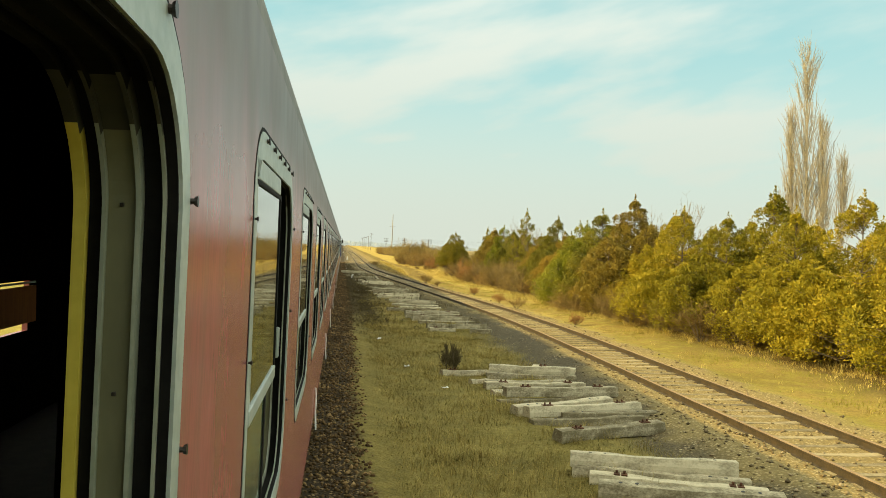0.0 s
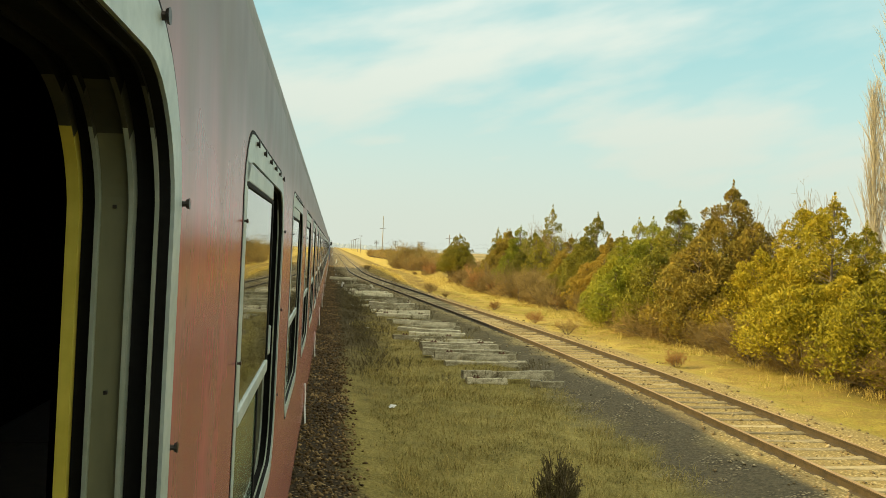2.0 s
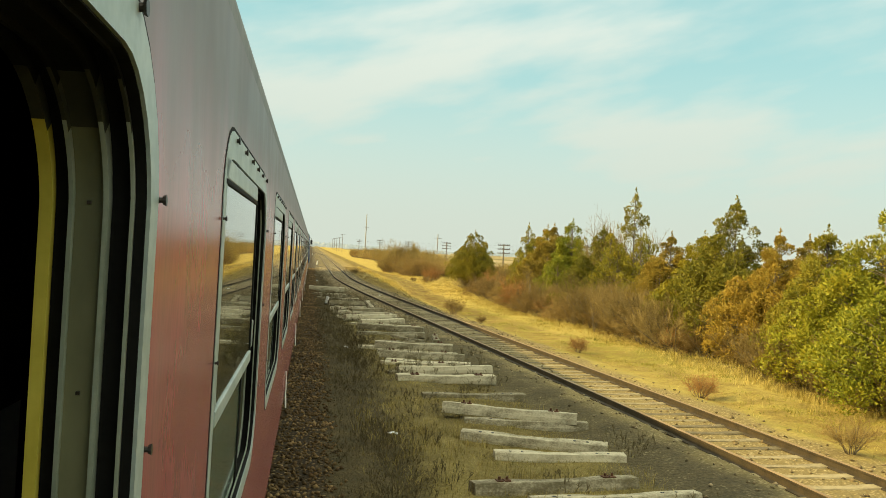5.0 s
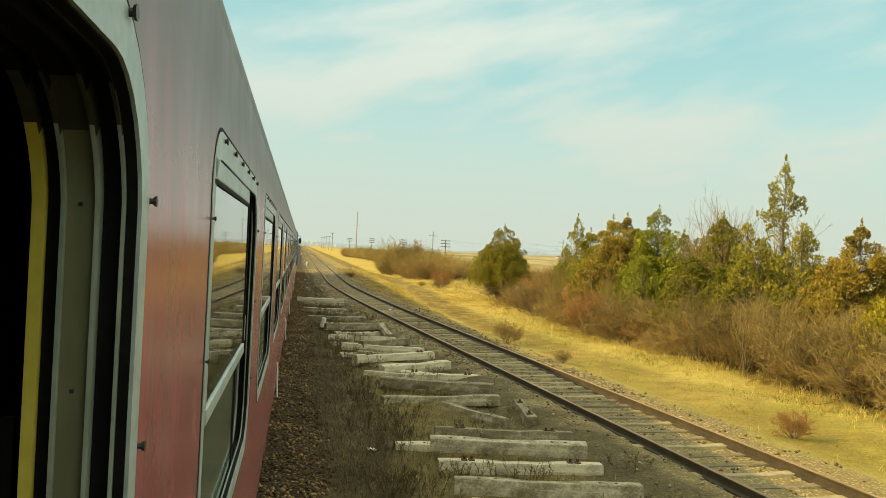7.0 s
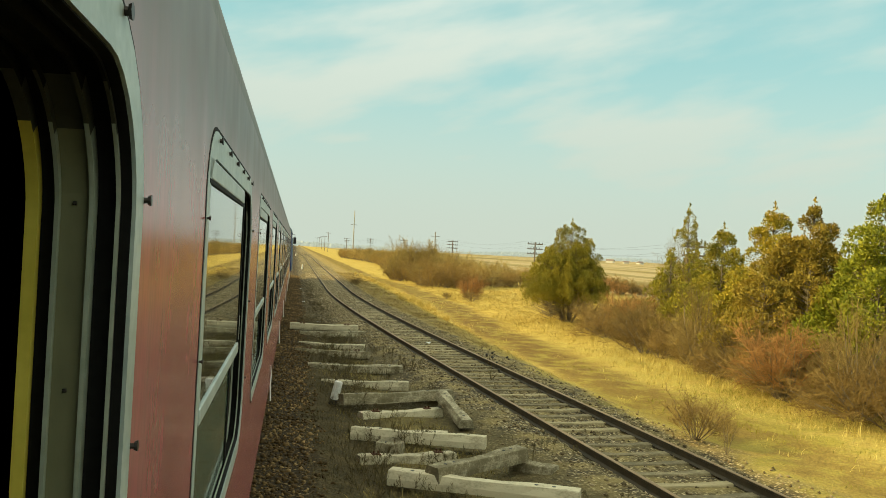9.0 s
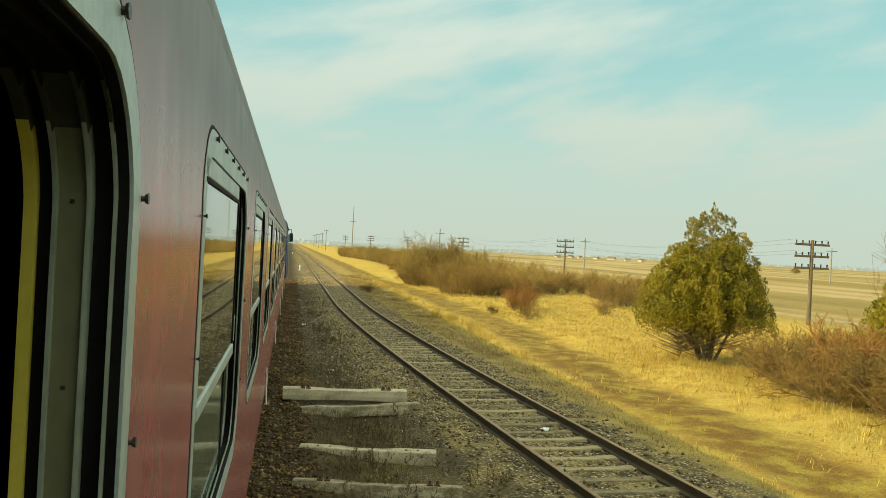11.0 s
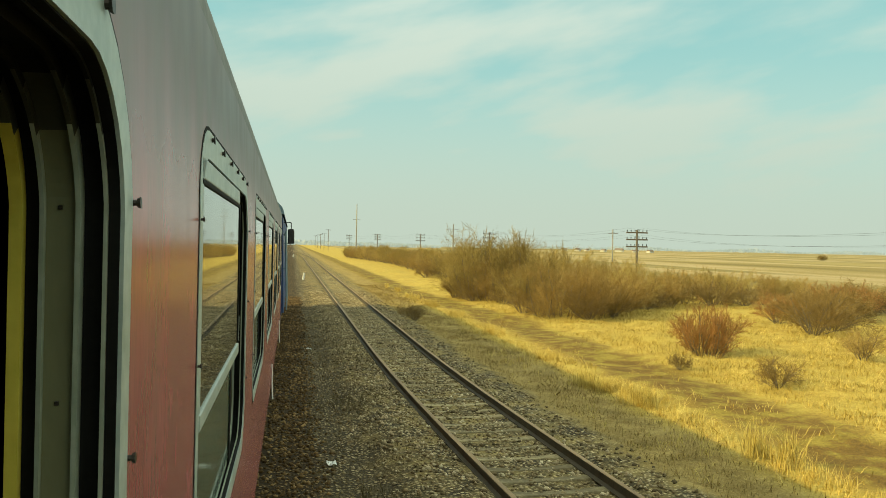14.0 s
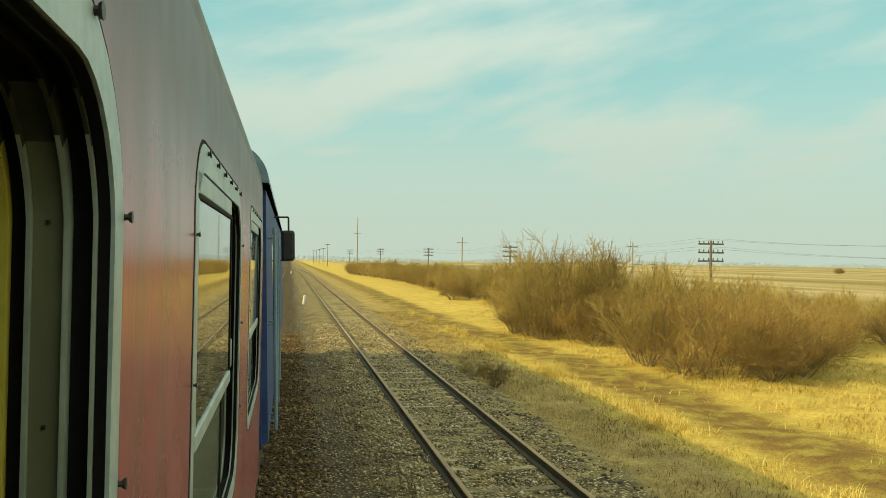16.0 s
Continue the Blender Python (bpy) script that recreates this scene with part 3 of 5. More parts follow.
def window(coach, y0, y1, opened):
    """One coach window: outer plate y0 to y1, fixed panes behind its rear part, the front part open."""
    o = (y0 + 0.06, y1 - 0.06, Z_BOT + 0.07, Z_TOP - 0.085)
    bm = bmesh.new()
    lo, li = rounded(y0, y1, Z_BOT, Z_TOP, 0.27), rounded(*o, 0.20)
    band(bm, lo, 0.003, li, 0.003)
    band(bm, li, 0.003, li, -0.003)
    band(bm, lo, -0.006, lo, 0.003)
    plate = part("window", bm, "alu", coach, "window with a dull aluminium frame plate")
    part("plate_seal", ring_sheet(rounded(y0 - 0.014, y1 + 0.010, Z_BOT - 0.010, Z_TOP + 0.012, 0.28), rounded(y0 + 0.01, y1 - 0.01, Z_BOT + 0.01, Z_TOP - 0.01, 0.26), 0.0012), "rubber", plate)
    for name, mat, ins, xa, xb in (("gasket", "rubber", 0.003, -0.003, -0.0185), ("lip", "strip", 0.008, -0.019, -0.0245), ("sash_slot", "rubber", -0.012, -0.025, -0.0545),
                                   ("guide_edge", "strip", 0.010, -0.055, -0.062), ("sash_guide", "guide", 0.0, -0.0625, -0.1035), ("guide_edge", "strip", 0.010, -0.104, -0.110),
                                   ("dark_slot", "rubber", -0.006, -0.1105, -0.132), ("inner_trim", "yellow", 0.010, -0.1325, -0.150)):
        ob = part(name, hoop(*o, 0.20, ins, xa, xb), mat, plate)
        # Strip tops switch to darker materials: shade at the opening's head, painted in.
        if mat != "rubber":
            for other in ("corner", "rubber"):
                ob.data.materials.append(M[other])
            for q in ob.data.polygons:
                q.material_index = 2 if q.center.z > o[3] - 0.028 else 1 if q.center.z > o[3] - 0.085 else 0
    ya, yb = o[0] + 0.005, y1 - opened
    bar = -0.49
    for name, za, zb, x in (("glass_pane", bar + 0.01, 0.165, 0.000), ("lower_pane", o[2] + 0.02, bar - 0.05, -0.030)):
        bm = bmesh.new()
        box(bm, x - 0.005, x, ya, yb, za, zb)
        part(name, bm, "glass_low" if name == "lower_pane" else "glass", plate, "greenish glass pane")
    part("sash_rail", soft_box(-0.035, 0.007, ya, yb, bar - 0.035, bar + 0.012, 0.004), "alu", plate, "dull aluminium sash rail")
    part("head_panel", soft_box(-0.030, 0.003, ya, yb, 0.172, o[3] - 0.008, 0.003), "alu", plate)
    part("head_seal", soft_box(-0.030, 0.005, ya, yb, 0.154, 0.170, 0.003), "rubber", plate)
    part("end_seal", soft_box(-0.025, 0.004, yb, yb + 0.03, bar - 0.03, 0.172, 0.004), "rubber", plate)
    part("end_post", soft_box(-0.06, -0.025, yb - 0.02, yb + 0.03, o[2], bar - 0.036, 0.004), "rubber", plate)
    part("side_rail", soft_box(-0.020, 0.004, ya, ya + 0.022, bar + 0.012, 0.150, 0.004), "alu", plate)
    for z in (0.045, -0.235):
        part("guide_screw", soft_box(-0.087, -0.081, o[1] - 0.004, o[1] + 0.002, z - 0.003, z + 0.003, 0.001), "bolt", plate)
    part("sash_handle", soft_box(-0.062, -0.032, o[1] - 0.030, o[1] + 0.004, -0.55, -0.405, 0.010), "alu", plate)
    for z in (0.055, -0.335, -0.76):
        for y, big in ((y1 + 0.006, 1.0), (y0 + 0.004, 0.6)):
            k = part("latch_pin", knob(0.006 * big + 0.003, 0.013), "bolt", plate)
            k.location = (0.001, y, z)
    for i in range(6):
        k = part("cap_screw", knob(0.013, 0.012), "bolt", plate)
        k.location = (0.002, y0 + 0.34 + i * (y1 - y0 - 0.52) / 5, Z_TOP - 0.020)


def roof_loop():
    pts = [(0.0, Z_EAVE)]
    for i in range(1, 9):
        a = radians(90 * i / 8 * 0.80)
        pts.append((-0.42 + 0.42 * math.cos(a), Z_EAVE + 0.40 * math.sin(a)))
    x0, z0 = pts[-1]
    for i in range(1, 7):
        t = i / 6
        pts.append((x0 + (-1.42 - x0) * t, z0 + (1.24 - z0) * (1 - (1 - t) ** 2)))
    return pts + [(-2.84 - x, z) for x, z in pts[-2::-1]]


def sweep(bm, pts, y0, y1):
    a = [bm.verts.new((x, y0, z)) for x, z in pts]
    b = [bm.verts.new((x, y1, z)) for x, z in pts]
    for i in range(len(pts) - 1):
        bm.faces.new((a[i], b[i], b[i + 1], a[i + 1]))
    bm.faces.new(a)
    bm.faces.new(b[::-1])


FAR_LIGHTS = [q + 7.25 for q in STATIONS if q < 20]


def far_wall(y0, y1, xa, xb):
    """Far side, its low windows fitted to the camera's glimpse through the near windows."""
    bm = bmesh.new()
    if not any(y0 < b - 1.1 and b < y1 for b in FAR_LIGHTS):
        box(bm, xa, xb, y0, y1, Z_SILL, Z_EAVE)
        return bm
    box(bm, xa, xb, y0, y1, Z_SILL, -0.91)
    box(bm, xa, xb, y0, y1, -0.42, Z_EAVE)
    at = y0
    for b in FAR_LIGHTS:
        if y0 < b - 1.1 and b < y1:
            box(bm, xa, xb, at, b - 1.1, -0.91, -0.42)
            at = b
    box(bm, xa, xb, at, y1, -0.91, -0.42)
    return bm


def coach(y0, y1, fronts, label):
    """A coach from y0 to y1 whose windows end at the given places."""
    c = thing("railway_coach", label, "railway coach", pose(-GAP, 0, EYE_H, 0, LEAN, 0), "coaches of the train")
    bm = bmesh.new()
    inner = bmesh.new()
    edges = [(f - w_, f) for f, w_ in fronts]
    mids = [y0] + [(edges[i][1] + edges[i + 1][0]) / 2 for i in range(len(edges) - 1)] + [y1]
    zb, zt = Z_BOT - 0.10, Z_TOP + 0.10
    for (a, b), m0, m1 in zip(edges, mids, mids[1:]):
        hole = rounded(a + 0.02, b - 0.02, Z_BOT + 0.02, Z_TOP - 0.02, 0.25)
        pierced(bm, 0.0, (m0, m1, zb, zt), hole)
        pierced(inner, -0.167, (m0, m1, zb, zt), rounded(a + 0.045, b - 0.045, Z_BOT + 0.055, Z_TOP - 0.07, 0.21))
    part("body_side", bm, "paint", c, "dull red streaked paint, upper part dirtied and greyed with painted sky reflection")
    for name, za, zc in (("lower_panel", Z_SILL, zb), ("cant_panel", zt, Z_EAVE)):
        bm = bmesh.new()
        box(bm, -0.05, 0, y0, y1, za, zc)
        part(name, bm, "paint", c)
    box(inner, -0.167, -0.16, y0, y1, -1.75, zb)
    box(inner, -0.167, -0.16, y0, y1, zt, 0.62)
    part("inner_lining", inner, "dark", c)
    for q in c.children:
        b_ = bmesh.new()
        b_.from_mesh(q.data)
        bmesh.ops.bisect_plane(b_, geom=b_.verts[:] + b_.edges[:] + b_.faces[:], plane_co=(0, 0, SIDE_BEND_Z), plane_no=(0, 0, 1))
        b_.to_mesh(q.data)
        b_.free()
    part("body_side", far_wall(y0, y1, -2.84, -2.79), "paint", c)
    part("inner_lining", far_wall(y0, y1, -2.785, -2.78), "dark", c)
    for b in FAR_LIGHTS:
        if y0 < b - 1.2 and b < y1:
            part("curtain", soft_box(-2.76, -2.74, b - 1.2, b + 0.02, -0.82, -0.465, 0.006), "curtain", c, "short orange-brown curtain")
            part("curtain_rod", soft_box(-2.77, -2.75, b - 1.2, b + 0.04, -0.445, -0.425, 0.006), "alu", c)
    bm = bmesh.new()
    sweep(bm, roof_loop(), y0, y1)
    part("roof", bm, "roof", c, "sooty grey roof")
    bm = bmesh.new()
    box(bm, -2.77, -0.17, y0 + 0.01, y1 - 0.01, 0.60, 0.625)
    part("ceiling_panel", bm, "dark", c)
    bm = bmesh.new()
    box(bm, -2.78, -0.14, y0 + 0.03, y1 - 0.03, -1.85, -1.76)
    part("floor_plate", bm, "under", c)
    # Dark screens added across each bay to kill light inside the coach.
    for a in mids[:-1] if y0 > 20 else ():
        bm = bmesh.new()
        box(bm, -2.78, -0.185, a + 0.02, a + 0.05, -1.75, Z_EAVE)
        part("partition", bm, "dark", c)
    part("sole_bar", soft_box(-2.70, -0.14, y0 + 0.1, y1 - 0.1, -2.22, -2.0, 0.02), "under", c)
    for a, b in edges:
        window(c, a, b, float(np.interp(b, [1.34, 25, 60], [0.80, 0.77, 0.74])))
    for a, b in edges[::2]:
        bm = bmesh.new()
        q = [(0.012, b + 0.05, -1.66), (0.022, b + 0.05, -1.78), (0.02, b + 0.02, -1.92), (0.035, b - 0.04, -2.12)]
        for g, h in zip(q, q[1:]):
            tube(bm, g, h, 0.011, 0.010, 6)
        part("hanging_cord", bm, "white", c, "short white cord hanging from the side")
    for q in c.children_recursive:
        if q.location.length > 0:
            q.location.x += SIDE_BEND * min(0.0, q.location.z - SIDE_BEND_Z)
        elif q.name.split(".")[0] not in ("roof", "ceiling_panel", "curtain", "curtain_rod", "floor_plate", "partition", "sole_bar"):
            for v in q.data.vertices:
                v.co.x += SIDE_BEND * min(0.0, v.co.z - SIDE_BEND_Z)
    for yy in (y0 + 2.6, y1 - 2.6):
        for s_ in (-1.25, 1.25):
            for x in (-2.17, -0.70):
                bm = bmesh.new()
                tube(bm, (x - 0.06, yy + s_, -2.46), (x + 0.06, yy + s_, -2.46), 0.46, 0.46, 24)
                part("wheel", bm, "under", c)
        part("bogie_frame", soft_box(-2.5, -0.36, yy - 1.9, yy + 1.9, -2.5, -2.24, 0.03), "under", c)
    return c


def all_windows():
    """Window ends and widths along the train, spaced to fit the camera's view."""
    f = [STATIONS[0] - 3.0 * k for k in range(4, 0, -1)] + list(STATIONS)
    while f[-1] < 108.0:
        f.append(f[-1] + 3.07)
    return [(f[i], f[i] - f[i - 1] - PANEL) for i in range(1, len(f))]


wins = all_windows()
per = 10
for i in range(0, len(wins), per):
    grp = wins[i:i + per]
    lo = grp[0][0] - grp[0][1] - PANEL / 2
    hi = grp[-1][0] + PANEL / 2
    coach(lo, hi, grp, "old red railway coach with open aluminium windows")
TRAIN_END = wins[-1][0] + PANEL / 2


def locomotive(y0, y1):
    c = thing("locomotive", "blue diesel locomotive with a black mirror", "locomotive", pose(-GAP, 0, EYE_H, 0, LEAN, 0))
    bm = bmesh.new()
    box(bm, -2.86, 0.015, y0, y1, -1.9, 0.72)
    bmesh.ops.bevel(bm, geom=bm.edges[:], offset=0.06, segments=2, affect="EDGES")
    part("body", bm, "blue", c, "blue painted body")
    bm = bmesh.new()
    pts = [(-1.42 + (x + 1.42) * 1.04, z + 0.06) for x, z in roof_loop()]
    sweep(bm, pts, y0 - 0.35, y1)
    part("roof", bm, "bluegrey", c, "faded blue-grey roof")
    part("underframe", soft_box(-2.7, -0.1, y0, y1, -2.35, -1.95, 0.03), "under", c)
    bm = bmesh.new()
    a, b = (-0.06, y0 + 4.42, 0.60), (0.23, y0 + 4.42, 0.60)
    tube(bm, a, b, 0.014, 0.014)
    tube(bm, b, (0.23, y0 + 4.42, 0.38), 0.014, 0.014)
    low = bmesh.new()
    tube(low, (-0.02, y0 + 4.42, -0.06), (0.22, y0 + 4.42, -0.04), 0.014, 0.014)
    part("mirror_stay", low, "black", c)
    arm = part("mirror_arm", bm, "black", c, "bent black tube arm")
    part("mirror", soft_box(0.12, 0.32, y0 + 4.38, y0 + 4.46, -0.06, 0.40, 0.04), "black", arm, "black wing mirror")
    for yy in (y0 + 0.5, y0 + 0.9, y0 + 2.2, y0 + 4.1):
        bm = bmesh.new()
        tube(bm, (0.085, yy, -1.8), (0.085, yy, 0.3), 0.018, 0.018)
        for z in (-1.7, -0.7, 0.2):
            tube(bm, (0.01, yy, z), (0.085, yy, z), 0.012, 0.012)
        part("handrail", bm, "bluegrey", c, "pale blue handrail")
    bm = bmesh.new()
    box(bm, 0.0, 0.019, y0 + 2.5, y0 + 3.6, -0.35, 0.30)
    part("cab_window", bm, "glass", c)
    for yy in (y0 + 2.2, y0 + 4.2, y1 - 4.2, y1 - 2.2):
        for x in (-2.17, -0.70):
            bm = bmesh.new()
            tube(bm, (x - 0.06, yy, -2.42), (x + 0.06, yy, -2.42), 0.5, 0.5, 24)
            part("wheel", bm, "under", c)


locomotive(TRAIN_END + 0.45, 128.6)
# Filler added so no sun leaks through the gap behind the locomotive.
gangway = thing("gangway_bellows", "black filler added between coach and locomotive to block light", "gangway", pose(-GAP, 0, EYE_H, 0, LEAN, 0))
for i in range(4):
    a = TRAIN_END + 0.01 + i * 0.108
    part("fold", soft_box(-2.40, -0.48, a, a + 0.104, -2.1, 0.50, 0.03), "rubber", gangway)

# ---------------------------------------------------------------- trees and bushes
rng = np.random.default_rng(7)


def unit(v):
    return v / (np.linalg.norm(v, axis=-1, keepdims=True) + 1e-9)


def kites(centres, axes, size, seed):
    """Small leaf sprays, one slim triangle each."""
    r = np.random.default_rng(seed)
    n = len(centres)
    ax = unit(axes + r.normal(0, 0.42, (n, 3)))
    sd = unit(np.cross(ax, r.normal(0, 1, (n, 3))))
    L = size * r.uniform(0.55, 1.45, (n, 1))
    wd = L * r.uniform(0.24, 0.42, (n, 1))
    v = np.stack([centres - sd * wd, centres + sd * wd, centres + ax * L], 1).reshape(-1, 3)
    return v, np.arange(3 * n).reshape(n, 3)


def conifer(height, width, leaves, mat, seed, label, nb=92, rnd=0.0, loose=0.0):
    """A thuja: stems, and several ragged spires made of billows of leaf sprays, with dark gaps between them."""
    r = np.random.default_rng(seed)
    t = thing("conifer", label, "conifer tree", group="conifers beside the track")
    segs, pts, axs = [], [], []
    k = int(r.integers(8, 11))
    for i in range(k):
        main_ = i == 0
        an, rr = 2.4 * i + r.uniform(-0.4, 0.4), 0 if main_ else r.uniform(0.12, 0.38 - 0.12 * rnd) * width
        h = height if main_ else height * r.uniform(0.66, 0.95) * (1.0 - (0.95 - 0.6 * rnd) * rr / width)
        wd = width * (0.36 if main_ else r.uniform(0.22, 0.30)) * (1 + 0.25 * rnd)
        bx, by = rr * math.cos(an), rr * math.sin(an)
        segs.append([bx * 0.25, by * 0.25, 0, bx, by, h * 0.45, 0.07, 0.04])
        segs.append([bx, by, h * 0.45, bx, by, h * 0.88, 0.04, 0.008])
        bh = r.uniform(0.03, 1.0, nb) ** 0.80
        ba = r.uniform(0, 6.283, nb)
        pr = np.interp(bh, [0, 0.10, 0.35, 0.7, 0.95, 1.0], [0.80, 1.0, 0.90, 0.51 + 0.30 * rnd, 0.13 + 0.2 * rnd, 0.02])
        bl = wd * pr * r.uniform(0.40, 1.18, nb)
        lr = np.interp(bh, [0, 0.5, 0.85, 1.0], [0.25, 0.215, 0.165, 0.085]) * r.uniform(0.6, 1.3, nb) * (1 - 0.35 * loose)
        cx, cy, cz = bx + np.cos(ba) * bl, by + np.sin(ba) * bl, h * 0.95 * bh + 0.30 * bl
        n = int(leaves / k * (1.9 if main_ else 1.1))
        wgt = lr ** 1.7
        which = r.choice(nb, n, p=wgt / wgt.sum())
        out_ = np.stack([np.cos(ba), np.sin(ba), np.full(nb, 0.75)], 1)[which]
        dr = unit(r.normal(0, 1, (n, 3)) + out_ * 0.55)
        shell = r.uniform(0.30, 1.15, n) ** 0.5
        c = np.stack([cx, cy, cz], 1)[which] + dr * (lr[which] * shell)[:, None] * np.array([1, 1, 1.35])
        c[:, 2] = np.maximum(c[:, 2], 0.12) if rnd < 0.3 else c[:, 2] * 0.87 + 0.65
        pts.append(c)
        axs.append(dr * 0.7 + np.array([0, 0, 0.75]))
        # thin leafy tip
        m = int(70 * (1 - 0.4 * loose))
        tz = r.uniform(0, 1, m)
        tip = np.stack([bx + r.normal(0, 1, m) * 0.07 * (1.05 - tz), by + r.normal(0, 1, m) * 0.07 * (1.05 - tz), h * (0.93 + 0.09 * tz)], 1)
        if rnd < 0.5 and (main_ or i % 3 == 0):
            pts.append(tip)
            axs.append(np.tile(np.array([[0, 0, 1.0]]), (m, 1)))
        for j in range(nb):
            segs.append([bx, by, h * 0.9 * bh[j], cx[j], cy[j], cz[j], 0.014, 0.005])
    v, f = twig_arrays(np.array(segs))
    arr_mesh("trunk", v, f, "bark", t)
    v, f = kites(np.concatenate(pts), np.concatenate(axs), 0.056, seed)
    arr_mesh("crown", v, f, mat, t)
    return t


def shoots(r, base, way, length, n, r0, r1, wander, rise):
    """Bent tapering shoots, all at once: base and way are (m, 3). Gives the sticks, and the joints with their directions."""
    p, d = base.copy(), unit(way)
    segs, joints, ways = [], [], []
    m = len(p)
    for k in range(n):
        d = unit(d + r.normal(0, wander, (m, 3)) + np.array([0, 0, rise]))
        q = p + d * (length / n)[:, None]
        ra, rb = r0 + (r1 - r0) * k / n, r0 + (r1 - r0) * (k + 1) / n
        segs.append(np.concatenate([p, q, np.full((m, 1), ra), np.full((m, 1), rb)], 1))
        joints.append(np.stack([p, q], 1))
        ways.append(d)
        p = q
    return np.concatenate(segs), np.stack(joints, 1), np.stack(ways, 1)


def offshoots(r, joints, ways, each, lo, side):
    """Places and directions for shoots that leave others: each times per shoot, past the share lo of its length."""
    m, n = ways.shape[:2]
    who = np.repeat(np.arange(m), each)
    t = r.uniform(lo, 1.0, len(who)) * n
    k = np.minimum(t.astype(int), n - 1)
    j = joints[who, k]
    at = j[:, 0] + (j[:, 1] - j[:, 0]) * (t - k)[:, None]
    return at, ways[who, k] + unit(r.normal(0, 1, (len(who), 3))) * side, t / n


def shrub(height, spread, stems, seed, branch=6, twig=5, fine=3, lean=0.8, thick=0.018, base=0.12, rise=0.10, bare=0.15, fat=1.0):
    """A bare shrub: leaning stems that fork into branches, twigs and fine shoots; height and spread give its rounded outline."""
    r = np.random.default_rng(seed)
    an = r.uniform(0, 6.283, stems)
    o = np.sqrt(r.uniform(0, 1, stems))
    ring = np.stack([np.cos(an), np.sin(an), np.zeros(stems)], 1)
    b0 = ring * (o * base * spread)[:, None]
    way = ring * (o * lean)[:, None] + np.array([0, 0, 1.0])
    l0 = height * r.uniform(0.6, 0.9, stems) * (1.0 - 0.25 * o)
    s0, j0, w0 = shoots(r, b0, way, l0, 5, thick, thick * 0.45, 0.13, rise)
    at, w, t = offshoots(r, j0, w0, branch, bare, 0.75)
    s1, j1, w1 = shoots(r, at, w, height * r.uniform(0.22, 0.42, len(at)) * (1.15 - 0.5 * t), 3, thick * 0.45, 0.005 * fat, 0.16, rise)
    at, w, t = offshoots(r, j1, w1, twig, 0.25, 0.8)
    s2, j2, w2 = shoots(r, at, w, height * r.uniform(0.09, 0.20, len(at)), 2, 0.0055 * fat, 0.0035 * fat, 0.2, rise)
    at, w, t = offshoots(r, j2, w2, fine, 0.2, 0.9)
    s3, _, _ = shoots(r, at, w, height * r.uniform(0.03, 0.08, len(at)), 1, 0.0036 * fat, 0.0022 * fat, 0.2, rise)
    out = np.concatenate([s0, s1, s2, s3])
    k = spread / max(0.3, float(np.percentile(np.abs(out[:, 3:5]), 96)))
    out[:, [0, 1, 3, 4]] *= k
    out[:, [2, 5]] *= height / float(np.percentile(out[:, 5], 99.5))
    out[:, [2, 5]] = np.maximum(out[:, [2, 5]], 0.0)
    return out


def bush(height, spread, stems, mat, seed, label, name="bush", group="bare bushes", **kw):
    t = thing(name, label, "bush", group=group)
    s = shrub(height, spread, stems, seed, **kw)
    v, f = twig_arrays(s)
    crown = arr_mesh("crown", v, f, mat, t)
    crown.data.materials.append(M["bark"])
    wood = np.zeros(len(f), np.int32)
    wood.reshape(3, -1)[:, :stems * 5] = 1
    crown.data.polygons.foreach_set("material_index", wood)
    return t


def plant(proto, x, y, s=1.0, turn=None, sz=None):
    z = float(gz(x, y)) - 0.03
    m = pose(x, y, z, 0, 0, turn if turn is not None else rng.uniform(0, 360))
    ob = copy_thing(proto, m)
    ob.scale = (s, s, s * (sz or 1.0))
    return ob


def place_proto(proto, x, y, s=1.0, sz=None):
    proto.location = (x, y, float(gz(x, y)) - 0.03)
    proto.scale = (s, s, s * (sz or 1.0))


gold = "golden-olive thuja with a ragged pointed crown"
C = [conifer(5.0, 3.7, 100000, "thuja_gold", 11, gold), conifer(5.0, 3.2, 86000, "thuja", 12, "green and gold thuja with a pointed crown"), conifer(5.0, 4.2, 110000, "thuja_gold", 13, gold),
     conifer(5.0, 3.2, 24000, "thuja", 14, "slim golden-olive thuja with a thin top", 64, 0.0, 0.85), conifer(5.0, 3.6, 90000, "thuja_dark", 15, "dark green thuja among golden ones"),
     conifer(5.0, 4.0, 92000, "thuja_brown", 16, "browned thuja with feathery rust-coloured sprays", 90, 0.0, 0.25),
     conifer(5.0, 4.1, 120000, "thuja_dark", 17, "round-topped dark thuja on several bare stems", 120, 0.38),
     conifer(5.0, 3.4, 88000, "thuja_green", 18, "bright green thuja among golden ones")]
# x, y, height, kind of crown
CONIFERS = ((15.1, 18.2, 4.6, 2), (14.6, 22.0, 4.9, 0), (14.3, 25.0, 4.6, 2), (15.4, 28.4, 5.5, 0), (13.9, 28.9, 4.5, 2), (13.7, 32.4, 4.9, 0), (14.6, 35.4, 4.8, 2),
            (13.9, 38.7, 5.7, 5), (13.3, 41.8, 5.2, 1), (13.2, 44.2, 4.7, 7), (13.5, 46.6, 4.7, 7), (13.8, 49.4, 4.2, 1), (14.2, 52.4, 4.2, 5), (14.7, 56.1, 5.4, 4),
            (14.8, 58.6, 4.3, 2), (14.4, 64.7, 6.2, 3), (14.9, 61.8, 4.3, 5), (14.0, 67.6, 4.6, 4))
